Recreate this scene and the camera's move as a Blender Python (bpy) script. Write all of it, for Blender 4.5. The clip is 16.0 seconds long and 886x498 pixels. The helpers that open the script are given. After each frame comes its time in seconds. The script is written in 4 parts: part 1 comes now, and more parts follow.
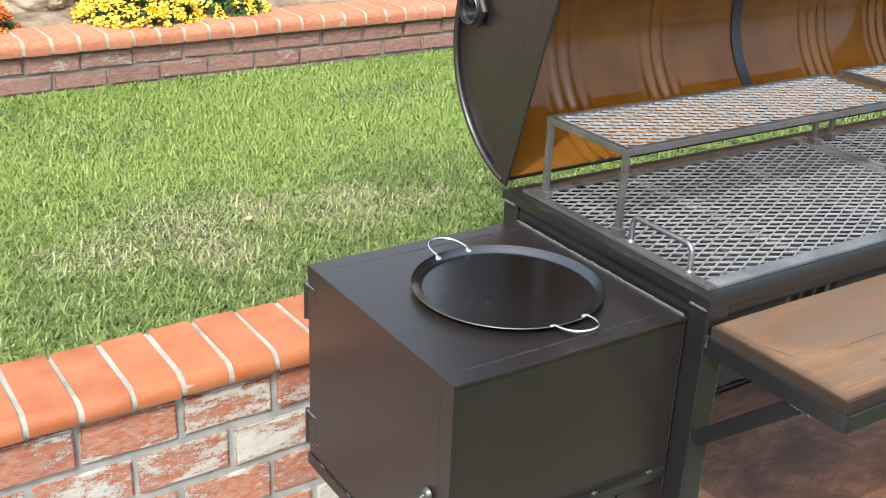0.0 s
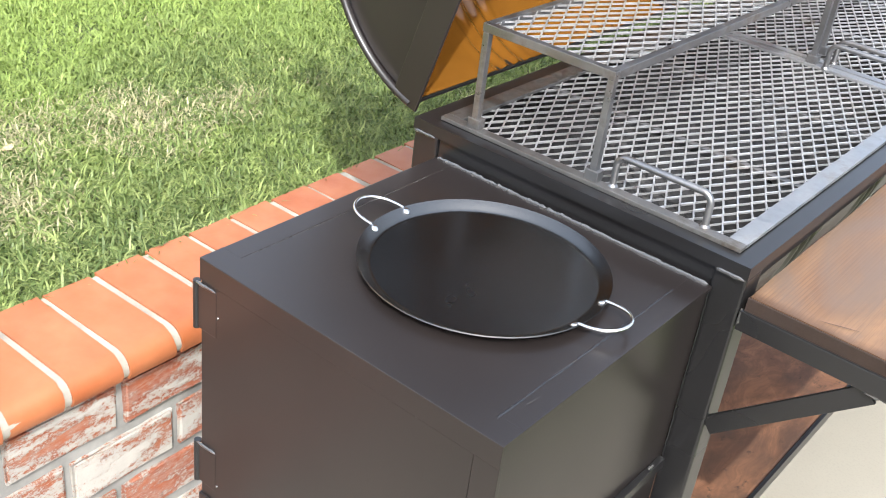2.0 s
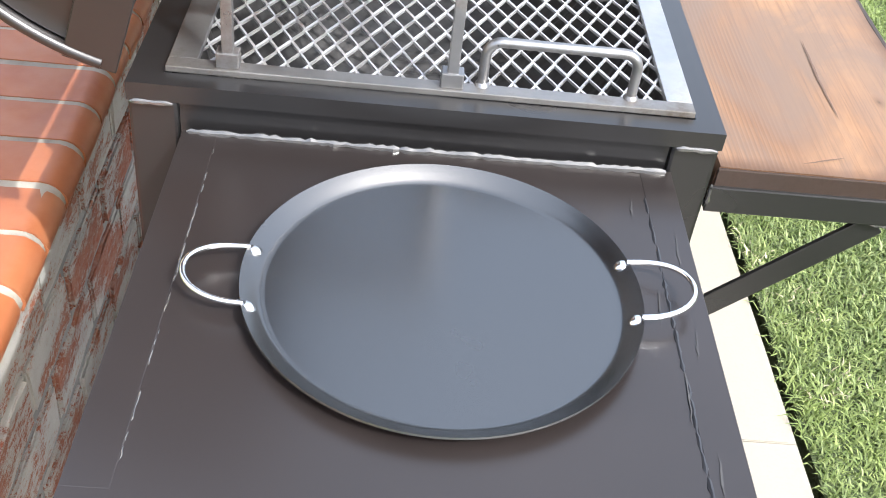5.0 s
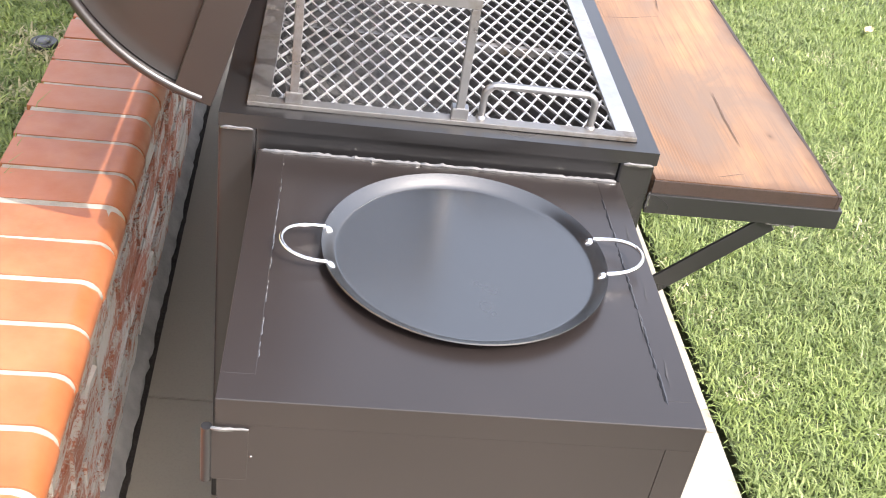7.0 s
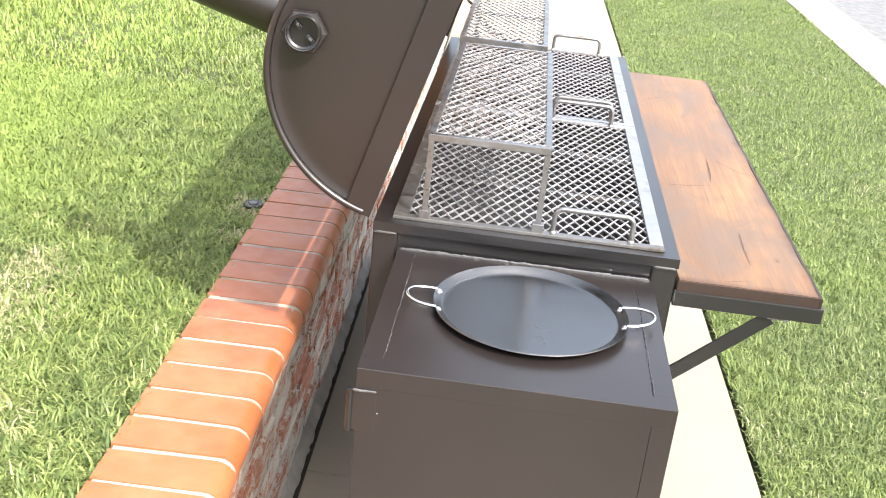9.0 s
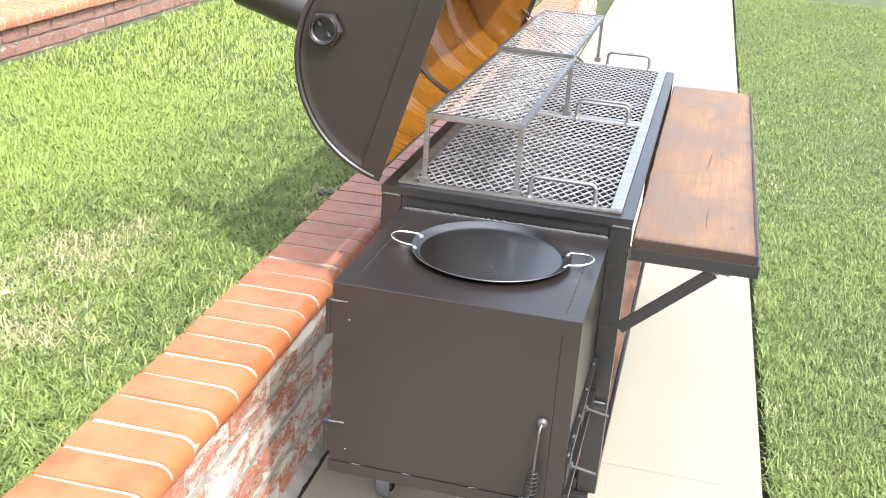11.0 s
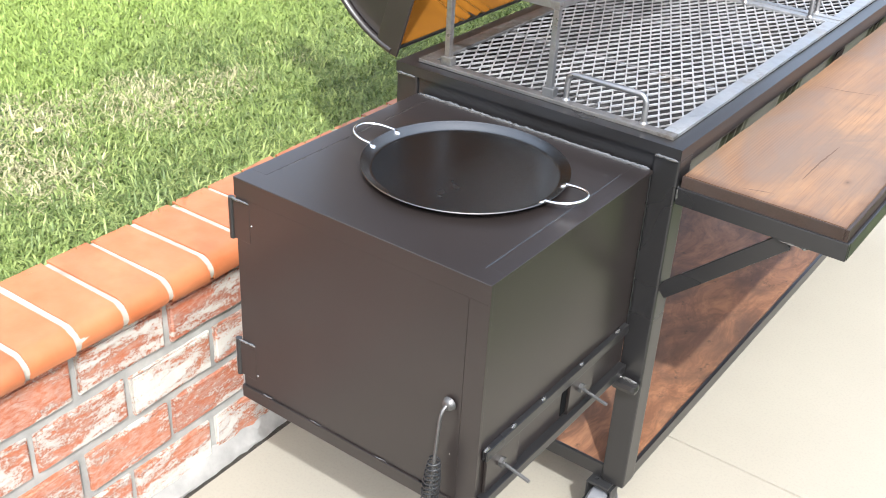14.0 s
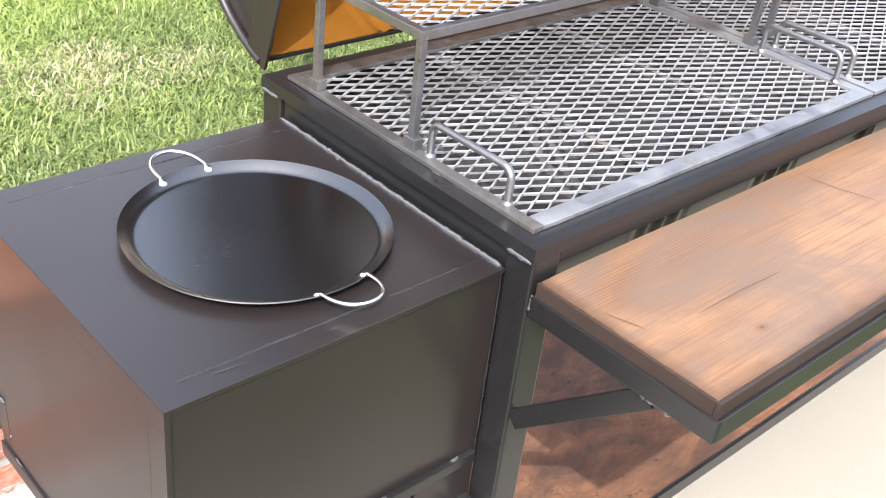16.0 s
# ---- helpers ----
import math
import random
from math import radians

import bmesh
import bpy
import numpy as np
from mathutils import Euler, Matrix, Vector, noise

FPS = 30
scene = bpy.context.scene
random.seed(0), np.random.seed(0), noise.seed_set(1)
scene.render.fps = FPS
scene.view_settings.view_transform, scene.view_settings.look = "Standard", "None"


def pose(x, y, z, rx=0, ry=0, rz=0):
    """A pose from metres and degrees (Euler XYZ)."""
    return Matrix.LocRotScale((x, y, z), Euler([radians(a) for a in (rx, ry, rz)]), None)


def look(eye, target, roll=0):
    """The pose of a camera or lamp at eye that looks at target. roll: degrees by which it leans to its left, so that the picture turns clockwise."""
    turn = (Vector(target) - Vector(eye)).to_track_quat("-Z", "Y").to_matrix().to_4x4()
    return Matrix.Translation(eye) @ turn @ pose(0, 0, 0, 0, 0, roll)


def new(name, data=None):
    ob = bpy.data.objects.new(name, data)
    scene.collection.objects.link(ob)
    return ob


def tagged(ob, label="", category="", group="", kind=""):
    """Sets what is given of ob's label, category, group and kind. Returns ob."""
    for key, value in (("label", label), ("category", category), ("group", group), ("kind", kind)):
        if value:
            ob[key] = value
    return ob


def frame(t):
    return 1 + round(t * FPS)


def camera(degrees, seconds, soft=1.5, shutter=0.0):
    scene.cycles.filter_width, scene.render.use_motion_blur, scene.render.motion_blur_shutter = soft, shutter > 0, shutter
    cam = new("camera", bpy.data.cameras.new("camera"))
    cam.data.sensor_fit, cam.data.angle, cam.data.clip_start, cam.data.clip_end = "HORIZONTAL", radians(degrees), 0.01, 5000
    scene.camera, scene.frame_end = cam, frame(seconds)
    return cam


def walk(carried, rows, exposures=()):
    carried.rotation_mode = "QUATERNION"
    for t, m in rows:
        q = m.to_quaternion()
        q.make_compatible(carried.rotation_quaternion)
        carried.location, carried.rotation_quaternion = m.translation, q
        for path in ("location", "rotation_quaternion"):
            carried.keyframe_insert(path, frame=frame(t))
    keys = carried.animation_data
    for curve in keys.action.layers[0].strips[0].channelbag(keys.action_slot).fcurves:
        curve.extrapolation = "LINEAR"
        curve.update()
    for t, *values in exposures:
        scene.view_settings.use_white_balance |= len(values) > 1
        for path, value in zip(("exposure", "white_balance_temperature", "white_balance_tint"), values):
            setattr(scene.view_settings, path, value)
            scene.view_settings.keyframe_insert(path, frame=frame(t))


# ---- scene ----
cam = camera(44.8, 16.0, soft=1.0)
PATH = [
    (0, (1.677, -0.809, 1.678), (0.148, 0.204, 0.88), 2.5),
    (0.5, (1.486, -0.836, 1.659), (0.066, 0.317, 0.85), 3.4),
    (1, (1.309, -0.899, 1.639), (0.127, 0.411, 0.699), 5.4),
    (1.5, (1.117, -0.831, 1.618), (0.01, 0.511, 0.631), 5.5),
    (2, (0.961, -0.785, 1.602), (-0.051, 0.608, 0.583), 7.5),
    (2.5, (0.798, -0.778, 1.568), (-0.037, 0.712, 0.528), 4.4),
    (3, (0.67, -0.686, 1.567), (0.075, 0.9, 0.504), 5.2),
    (3.5, (0.536, -0.624, 1.531), (0.133, 1.013, 0.455), 8.8),
    (4, (0.37, -0.625, 1.526), (0.202, 0.996, 0.366), 6.4),
    (4.5, (0.274, -0.501, 1.48), (0.314, 1.063, 0.235), 8.8),
    (4.7, (0.246, -0.425, 1.46), (0.329, 1.115, 0.186), 7.8),
    (6.8, (0.099, -0.752, 1.574), (0.374, 0.857, 0.418), 10.1),
    (7, (0.08, -0.795, 1.589), (0.326, 0.831, 0.451), 9.6),
    (7.5, (0.045, -0.937, 1.608), (0.232, 0.737, 0.53), 9.3),
    (8, (0.123, -1.082, 1.649), (0.227, 0.653, 0.66), 8.3),
    (8.5, (0.2, -1.262, 1.65), (0.194, 0.495, 0.694), 8.2),
    (9, (0.191, -1.476, 1.691), (0.096, 0.358, 0.898), 6.2),
    (9.2, (0.2, -1.538, 1.715), (0.078, 0.311, 0.963), 5.9),
    (11.3, (0.745, -1.903, 1.705), (0.224, -0.12, 0.963), 4.7),
    (11.5, (0.799, -1.859, 1.709), (0.215, -0.116, 0.921), 4.9),
    (12, (0.936, -1.75, 1.67), (0.319, -0.043, 0.831), 3.1),
    (12.5, (0.952, -1.565, 1.644), (0.364, 0.117, 0.736), 2.9),
    (13, (1.015, -1.408, 1.631), (0.37, 0.23, 0.683), 2.4),
    (13.5, (1.136, -1.259, 1.644), (0.263, 0.255, 0.673), 5.7),
    (14, (1.171, -1.08, 1.62), (0.183, 0.34, 0.616), 3.3),
    (14.5, (1.161, -0.895, 1.602), (0.178, 0.506, 0.569), 2.8),
    (15, (1.234, -0.722, 1.603), (0.112, 0.548, 0.539), 5.1),
    (15.5, (1.309, -0.579, 1.593), (0.098, 0.624, 0.551), 5.3),
    (16, (1.271, -0.4, 1.583), (0.078, 0.803, 0.519), 6.9),
]
EXPOSURES = [(0.0, 0.45, 5790, 3), (2.0, 0.77, 5790, 5), (3.5, 0.91, 5790, 4), (4.5, 1.05, 5790, 5), (7.0, 1.3, 6190, 11), (9.0, 1.22, 6190, 7), (11.5, 1.09, 5890, 5), (12.5, 1.01, 5890, 5), (14.0, 0.99, 5740, 5), (16.0, 1.15, 5820, 10)]
walk(cam, [(t, look(eye, target, roll)) for t, eye, target, roll in PATH], EXPOSURES)

# ---------- world, sun ----------
SUN = Vector((0.61, -0.66, 1.0)).normalized()
world = bpy.data.worlds.new("world")
scene.world = world
world.use_nodes = True
wt = world.node_tree
sky = wt.nodes.new("ShaderNodeTexSky")
sky.sky_type, sky.sun_disc = "NISHITA", False
sky.sun_elevation = math.asin(SUN.z)
sky.sun_rotation = math.atan2(SUN.x, SUN.y)
sky.air_density, sky.dust_density, sky.ozone_density = 0.7, 8.0, 0.2
# thin bright haze over the whole sky evens it out and takes its blue down
haze = wt.nodes.new("ShaderNodeMix")
haze.data_type = "RGBA"
haze.inputs[0].default_value = 0.58
haze.inputs[7].default_value = (1.88, 1.90, 1.96, 1)
wt.links.new(sky.outputs[0], haze.inputs[6])
wt.links.new(haze.outputs[2], wt.nodes["Background"].inputs[0])
wt.nodes["Background"].inputs[1].default_value = 0.47
sun = new("sun", bpy.data.lights.new("sun", "SUN"))
sun.data.energy, sun.data.angle, sun.data.color = 3.4, radians(0.55), (1.0, 0.96, 0.91)
sun.matrix_world = look(SUN * 20, (0, 0, 0))


# ---------- materials ----------
class Mat:
    """A node material with a few short ways to wire noise into it."""

    def __init__(self, name, color=(0.5, 0.5, 0.5), rough=0.5, metal=0.0, spec=0.5):
        self.m = bpy.data.materials.new(name)
        self.m.use_nodes = True
        self.t = self.m.node_tree
        self.b = self.t.nodes["Principled BSDF"]
        self.b.inputs["Base Color"].default_value = (*color, 1)
        self.b.inputs["Roughness"].default_value = rough
        self.b.inputs["Metallic"].default_value = metal
        self.b.inputs["Specular IOR Level"].default_value = spec
        self.coord = self.t.nodes.new("ShaderNodeTexCoord").outputs["Object"]

    def link(self, a, b):
        self.t.links.new(a, b)

    def shift(self):
        """Object coordinates moved by a random amount for each object, so that repeats differ."""
        info = self.t.nodes.new("ShaderNodeObjectInfo").outputs["Random"]
        mul = self.math("MULTIPLY", info, 37.0)
        add = self.t.nodes.new("ShaderNodeVectorMath")
        self.link(self.coord, add.inputs[0])
        self.link(mul, add.inputs[1])
        self.coord = add.outputs[0]
        return info

    def scaled(self, v):
        mp = self.t.nodes.new("ShaderNodeMapping")
        mp.inputs["Scale"].default_value = v
        self.link(self.coord, mp.inputs[0])
        return mp.outputs[0]

    def noise(self, scale, detail=4, rough=0.55, vec=None, dist=0.0):
        n = self.t.nodes.new("ShaderNodeTexNoise")
        n.inputs["Scale"].default_value, n.inputs["Detail"].default_value = scale, detail
        n.inputs["Roughness"].default_value, n.inputs["Distortion"].default_value = rough, dist
        self.link(vec or self.coord, n.inputs["Vector"])
        return n.outputs[0]

    def ramp(self, fac, stops):
        r = self.t.nodes.new("ShaderNodeValToRGB")
        while len(r.color_ramp.elements) < len(stops):
            r.color_ramp.elements.new(0.5)
        for e, (p, c) in zip(r.color_ramp.elements, stops):
            e.position = p
            e.color = (*c, 1) if isinstance(c, tuple) else (c, c, c, 1)
        self.link(fac, r.inputs[0])
        return r.outputs[0]

    def mix(self, fac, a, b, how="MIX"):
        n = self.t.nodes.new("ShaderNodeMix")
        n.data_type, n.blend_type = "RGBA", how
        for sock, v in ((n.inputs[0], fac), (n.inputs[6], a), (n.inputs[7], b)):
            if isinstance(v, tuple):
                sock.default_value = (*v, 1)
            elif isinstance(v, (int, float)):
                sock.default_value = v
            else:
                self.link(v, sock)
        return n.outputs[2]

    def math(self, op, a, b=0.0):
        n = self.t.nodes.new("ShaderNodeMath")
        n.operation = op
        for sock, v in zip(n.inputs, (a, b)):
            if isinstance(v, (int, float)):
                sock.default_value = v
            else:
                self.link(v, sock)
        return n.outputs[0]

    def set(self, name, v):
        self.link(v, self.b.inputs[name])
        return self

    def bump(self, height, strength=0.3, dist=0.002):
        n = self.t.nodes.new("ShaderNodeBump")
        n.inputs["Strength"].default_value, n.inputs["Distance"].default_value = strength, dist
        self.link(height, n.inputs["Height"])
        self.link(n.outputs[0], self.b.inputs["Normal"])
        return self


def painted(name, col, rough, spec=0.5, coat=0.0):
    m = Mat(name, col, rough, 0.0, spec)
    big = m.noise(4, 2)
    dark = tuple(c * 0.75 for c in col)
    lite = tuple(c * 1.25 for c in col)
    m.set("Base Color", m.ramp(big, [(0.2, dark), (0.8, lite)]))
    m.set("Roughness", m.ramp(m.noise(3, 2), [(0.2, rough - 0.03), (0.8, rough + 0.05)]))
    m.b.inputs["Coat Weight"].default_value, m.b.inputs["Coat Roughness"].default_value = coat, 0.1
    m.bump(m.noise(6, 1), 0.03, 0.0006)
    return m.m


def bare_steel(name, col, stain, rough, amount, metal=0.7):
    m = Mat(name, col, rough, 1.0)
    st = m.ramp(m.noise(11, 6, 0.65), [(0.62 - amount, 0.0), (0.78 - amount, 1.0)])
    base = m.mix(m.noise(70, 3), tuple(c * 0.8 for c in col), col)
    m.set("Base Color", m.mix(st, base, stain))
    m.set("Metallic", m.ramp(st, [(0.0, metal), (1.0, metal * 0.6)]))
    m.set("Roughness", m.ramp(m.noise(30, 5), [(0.3, rough - 0.1), (0.7, rough + 0.15)]))
    m.bump(m.noise(220, 3), 0.15, 0.0006)
    return m.m


PAINT = painted("dark_brown_heat_paint", (0.0138, 0.0107, 0.0099), 0.30, 0.60)
PAINT_FRAME = painted("charcoal_frame_paint", (0.0098, 0.0093, 0.0096), 0.29, 0.62)
WELD = painted("glossy_painted_weld", (0.05, 0.048, 0.046), 0.15, 0.9, 1.0)
FLAT_STEEL = bare_steel("ground_flat_bar", (0.42, 0.42, 0.423), (0.22, 0.205, 0.185), 0.46, 0.08, 0.95)
FRONT_STEEL = bare_steel("dark_stained_bar", (0.25, 0.24, 0.23), (0.09, 0.075, 0.06), 0.4, 0.12, 0.9)
RACK_STEEL = bare_steel("browned_bare_steel", (0.27, 0.268, 0.27), (0.12, 0.098, 0.08), 0.36, 0.10, 0.95)
MESH_STEEL = bare_steel("expanded_mesh_steel", (0.50, 0.49, 0.485), (0.25, 0.22, 0.185), 0.42, 0.04, 0.72)
BURNT = bare_steel("scorched_drum_steel", (0.075, 0.071, 0.068), (0.02, 0.018, 0.016), 0.5, 0.12)
CHROME = Mat("chrome", (0.8, 0.8, 0.8), 0.08, 1.0).m
RUBBER = Mat("grey_rubber", (0.10, 0.103, 0.112), 0.6).m
BLACK = Mat("black_plastic", (0.012, 0.012, 0.012), 0.4).m
SPRING = bare_steel("blackened_spring_wire", (0.05, 0.05, 0.052), (0.02, 0.02, 0.02), 0.35, 0.0)
ZINC = bare_steel("dull_dark_steel", (0.11, 0.107, 0.105), (0.045, 0.04, 0.036), 0.35, 0.0)


def pan_coat():
    m = Mat("seasoned_black_steel", (0.150, 0.150, 0.149), 0.25, 1.0)
    m.b.inputs["Specular Tint"].default_value = (1.0, 1.0, 1.0, 1)
    m.set("Roughness", m.ramp(m.noise(5, 4), [(0.3, 0.22), (0.7, 0.28)]))
    return m.m


def liner():
    m = Mat("ochre_phenolic_lining", (0.46, 0.19, 0.025), 0.16)
    m.set("Base Color", m.ramp(m.noise(6, 5), [(0.25, (0.095, 0.036, 0.0042)), (0.75, (0.155, 0.064, 0.0080))]))
    m.set("Roughness", m.ramp(m.noise(12, 4), [(0.3, 0.05), (0.7, 0.10)]))
    m.b.inputs["Specular IOR Level"].default_value = 0.34
    m.bump(m.noise(9, 3, 0.5, m.scaled((1.0, 0.5, 1.6))), 0.14, 0.004)
    return m.m


def wood(name, light, dark, grey, rough, saw, figure, knots=(), rim=None):
    """Stained board: long fine grain along y, soft streaks of older stain, saw lines, round knots."""
    m = Mat(name, light, rough, 0.0, 0.2)
    warp = m.noise(1.3, 2, 0.5, m.scaled((2.2, 0.7, 2.0)))
    bend = m.t.nodes.new("ShaderNodeVectorMath")
    m.link(m.scaled((1.0, 0.035, 1.0)), bend.inputs[0])
    m.link(m.math("MULTIPLY", warp, figure), bend.inputs[1])
    lines = m.noise(60, 5, 0.6, bend.outputs[0])
    wide = m.noise(17, 3, 0.5, bend.outputs[0])
    hair = m.noise(260, 4, 0.65, m.scaled((1.0, 0.02, 1.0)))
    tone = m.noise(4.5, 5, 0.6, m.scaled((1.6, 0.55, 1.0)), 0.6)
    smoke = m.noise(5.0, 6, 0.62, m.scaled((1.4, 0.6, 1.0)), 0.9)
    sep = m.t.nodes.new("ShaderNodeSeparateXYZ")
    m.link(m.coord, sep.inputs[0])
    ridge = m.math("SINE", m.math("ADD", m.math("MULTIPLY", sep.outputs[0], math.tau / 0.0052), m.math("MULTIPLY", warp, 9.0)))
    edge = m.math("ADD", sep.outputs[0], m.math("MULTIPLY", m.noise(2.6, 2), 0.22))
    mask = m.math("MULTIPLY", m.ramp(edge, [(0.70, 1.0), (0.76, 0.0)]), saw)
    mid = tuple(0.55 * p + 0.45 * q for p, q in zip(light, dark))
    a = m.mix(m.ramp(wide, [(0.35, 0.0), (0.65, 0.75)]), light, mid)
    a = m.mix(m.ramp(lines, [(0.42, 0.0), (0.62, 0.6)]), a, mid)
    a = m.mix(m.math("MULTIPLY", m.ramp(hair, [(0.48, 0.0), (0.68, 0.7)]), 0.8), a, dark)
    a = m.mix(m.math("MULTIPLY", m.ramp(ridge, [(0.3, 0.0), (0.9, 0.45)]), mask), a, dark)
    a = m.mix(m.ramp(tone, [(0.36, 0.6), (0.62, 0.0)]), a, dark)
    a = m.mix(m.ramp(smoke, [(0.42, 0.0), (0.62, 0.8)]), a, grey)
    for (kx, ky), rad in knots:
        d = m.t.nodes.new("ShaderNodeVectorMath")
        d.operation = "DISTANCE"
        m.link(m.scaled((1.0, 0.55, 0.0)), d.inputs[0])
        d.inputs[1].default_value = (kx, ky * 0.55, 0)
        wob = m.math("ADD", d.outputs["Value"], m.math("MULTIPLY", m.noise(60, 3), rad * 0.5))
        a = m.mix(m.ramp(wob, [(rad * 0.8, 0.95), (rad * 1.5, 0.35), (rad * 4.0, 0.0)]), a, tuple(c * 0.3 for c in dark))
    if rim:
        # old stain soaked into the two open edges, with a ragged border
        d = m.math("MINIMUM", m.math("SUBTRACT", rim[0], sep.outputs[0]), m.math("SUBTRACT", sep.outputs[1], rim[1]))
        d = m.math("ADD", d, m.math("MULTIPLY", m.math("SUBTRACT", m.noise(11, 5, 0.6), 0.5), 0.05))
        a = m.mix(m.ramp(d, [(0.0, 0.85), (0.022, 0.0)]), a, tuple(c * 0.8 for c in dark))
    m.set("Base Color", a)
    m.set("Roughness", m.ramp(tone, [(0.3, rough - 0.06), (0.7, rough + 0.1)]))
    m.bump(m.mix(0.5, hair, m.mix(mask, lines, ridge)), 0.16, 0.0008)
    return m.m


def brick_mat(name, reds, white, amount, seed, far_lime=0.0):
    """Old fired brick with a patchy bloom of white lime, worn through in streaks."""
    m = Mat(name, reds[0], 0.88)
    rnd = m.shift()
    base = m.mix(m.ramp(m.noise(30, 6, 0.65), [(0.3, 0.0), (0.7, 1.0)]), reds[0], reds[1])
    base = m.mix(m.ramp(rnd, [(0.0, 0.0), (1.0, 0.7)]), base, reds[2])
    tilt = m.t.nodes.new("ShaderNodeMapping")
    tilt.inputs["Rotation"].default_value = (radians(28), 0, 0)
    tilt.inputs["Scale"].default_value = (1.0, 0.6, 1.7)
    m.link(m.coord, tilt.inputs[0])
    big = m.noise(10 + seed, 5, 0.6, tilt.outputs[0], 0.3)
    fine = m.noise(60, 10, 0.8, tilt.outputs[0], 0.25)
    grit = m.noise(190, 5, 0.75)
    both = m.math("ADD", m.math("ADD", m.math("MULTIPLY", big, 0.44), m.math("MULTIPLY", fine, 0.34)), m.math("MULTIPLY", grit, 0.22))
    both = m.math("ADD", both, m.math("MULTIPLY", m.math("SUBTRACT", rnd, 0.5), 0.045))
    # the lime lies thicker from y = 0 on, behind the smoker
    where = m.t.nodes.new("ShaderNodeSeparateXYZ")
    m.link(m.t.nodes.new("ShaderNodeNewGeometry").outputs["Position"], where.inputs[0])
    both = m.math("ADD", both, m.math("MULTIPLY", m.ramp(where.outputs[1], [(0.0, 0.0), (0.35, 1.0)]), far_lime))
    lime = m.ramp(both, [(amount - 0.014, 0.0), (amount + 0.002, 0.7), (amount + 0.035, 1.0)])
    veil = m.math("MULTIPLY", m.ramp(fine, [(0.42, 0.0), (0.66, 0.9)]), 0.55)
    wash = m.mix(m.noise(40, 4), white, tuple(c * 0.78 for c in white))
    wash = m.mix(m.ramp(grit, [(0.55, 0.0), (0.75, 0.35)]), wash, tuple(c * 0.5 for c in white))
    m.set("Base Color", m.mix(m.math("MAXIMUM", lime, veil), base, wash))
    m.bump(m.mix(0.4, fine, lime), 0.8, 0.004)
    return m.m


CAP = Mat("terracotta_cap_brick", (0.52, 0.17, 0.06), 0.42)
_r = CAP.shift()
CAP.set("Base Color", CAP.mix(CAP.ramp(CAP.noise(10, 5), [(0.3, 0.0), (0.75, 1.0)]),
                              CAP.mix(_r, (0.228, 0.060, 0.018), (0.285, 0.086, 0.027)), (0.305, 0.115, 0.048)))
CAP.set("Roughness", CAP.ramp(CAP.noise(22, 5), [(0.3, 0.34), (0.7, 0.55)]))
CAP.bump(CAP.mix(0.5, CAP.noise(35, 5), CAP.noise(160, 3)), 0.22, 0.0015)
CAP = CAP.m
CAP_FAR = brick_mat("weathered_cap_brick", ((0.34, 0.105, 0.045), (0.27, 0.075, 0.033), (0.37, 0.14, 0.07)), (0.44, 0.29, 0.20), 0.60, 2)
BRICK = brick_mat("limed_red_brick", ((0.285, 0.078, 0.028), (0.20, 0.050, 0.021), (0.30, 0.102, 0.045)), (0.44, 0.41, 0.365), 0.517, 0, 0.030)
BRICK_FAR = brick_mat("weathered_red_brick", ((0.19, 0.075, 0.05), (0.13, 0.055, 0.042), (0.22, 0.11, 0.08)), (0.36, 0.31, 0.27), 0.56, 3)


def mortar_mat(name, col):
    m = Mat(name, col, 0.95)
    m.set("Base Color", m.ramp(m.noise(14, 6), [(0.25, tuple(c * 0.6 for c in col)), (0.75, tuple(min(1, c * 1.2) for c in col))]))
    m.bump(m.noise(120, 5), 0.6, 0.003)
    return m.m


MORTAR = mortar_mat("grey_mortar", (0.25, 0.24, 0.222))
MORTAR_FAR = mortar_mat("grimy_mortar", (0.17, 0.155, 0.135))
FOOTING = mortar_mat("rough_grey_footing", (0.22, 0.21, 0.195))
CAP_MORTAR = mortar_mat("pale_cap_mortar", (0.29, 0.265, 0.22))
CAP_MORTAR_FAR = mortar_mat("dirty_cap_mortar", (0.34, 0.30, 0.23))


def concrete():
    m = Mat("pale_concrete", (0.6, 0.55, 0.46), 0.85)
    big = m.noise(0.9, 6, 0.6)
    c = m.ramp(big, [(0.3, (0.205, 0.184, 0.146)), (0.7, (0.236, 0.214, 0.173))])
    speck = m.ramp(m.noise(170, 3), [(0.35, 0.75), (0.5, 1.0)])
    c = m.mix(0.22, c, speck, "MULTIPLY")
    spots = m.ramp(m.noise(7.5, 3), [(0.73, 0.0), (0.77, 0.3)])
    m.set("Base Color", m.mix(spots, c, (0.25, 0.225, 0.19)))
    m.bump(m.mix(0.5, m.noise(240, 4), m.noise(40, 4)), 0.12, 0.001)
    return m.m


CONCRETE = concrete()


def soil(name, a, b, scale=12.0):
    m = Mat(name, a, 0.95)
    m.set("Base Color", m.ramp(m.noise(scale, 7), [(0.3, a), (0.7, b)]))
    m.bump(m.noise(scale * 4, 6), 0.8, 0.01)
    return m.m


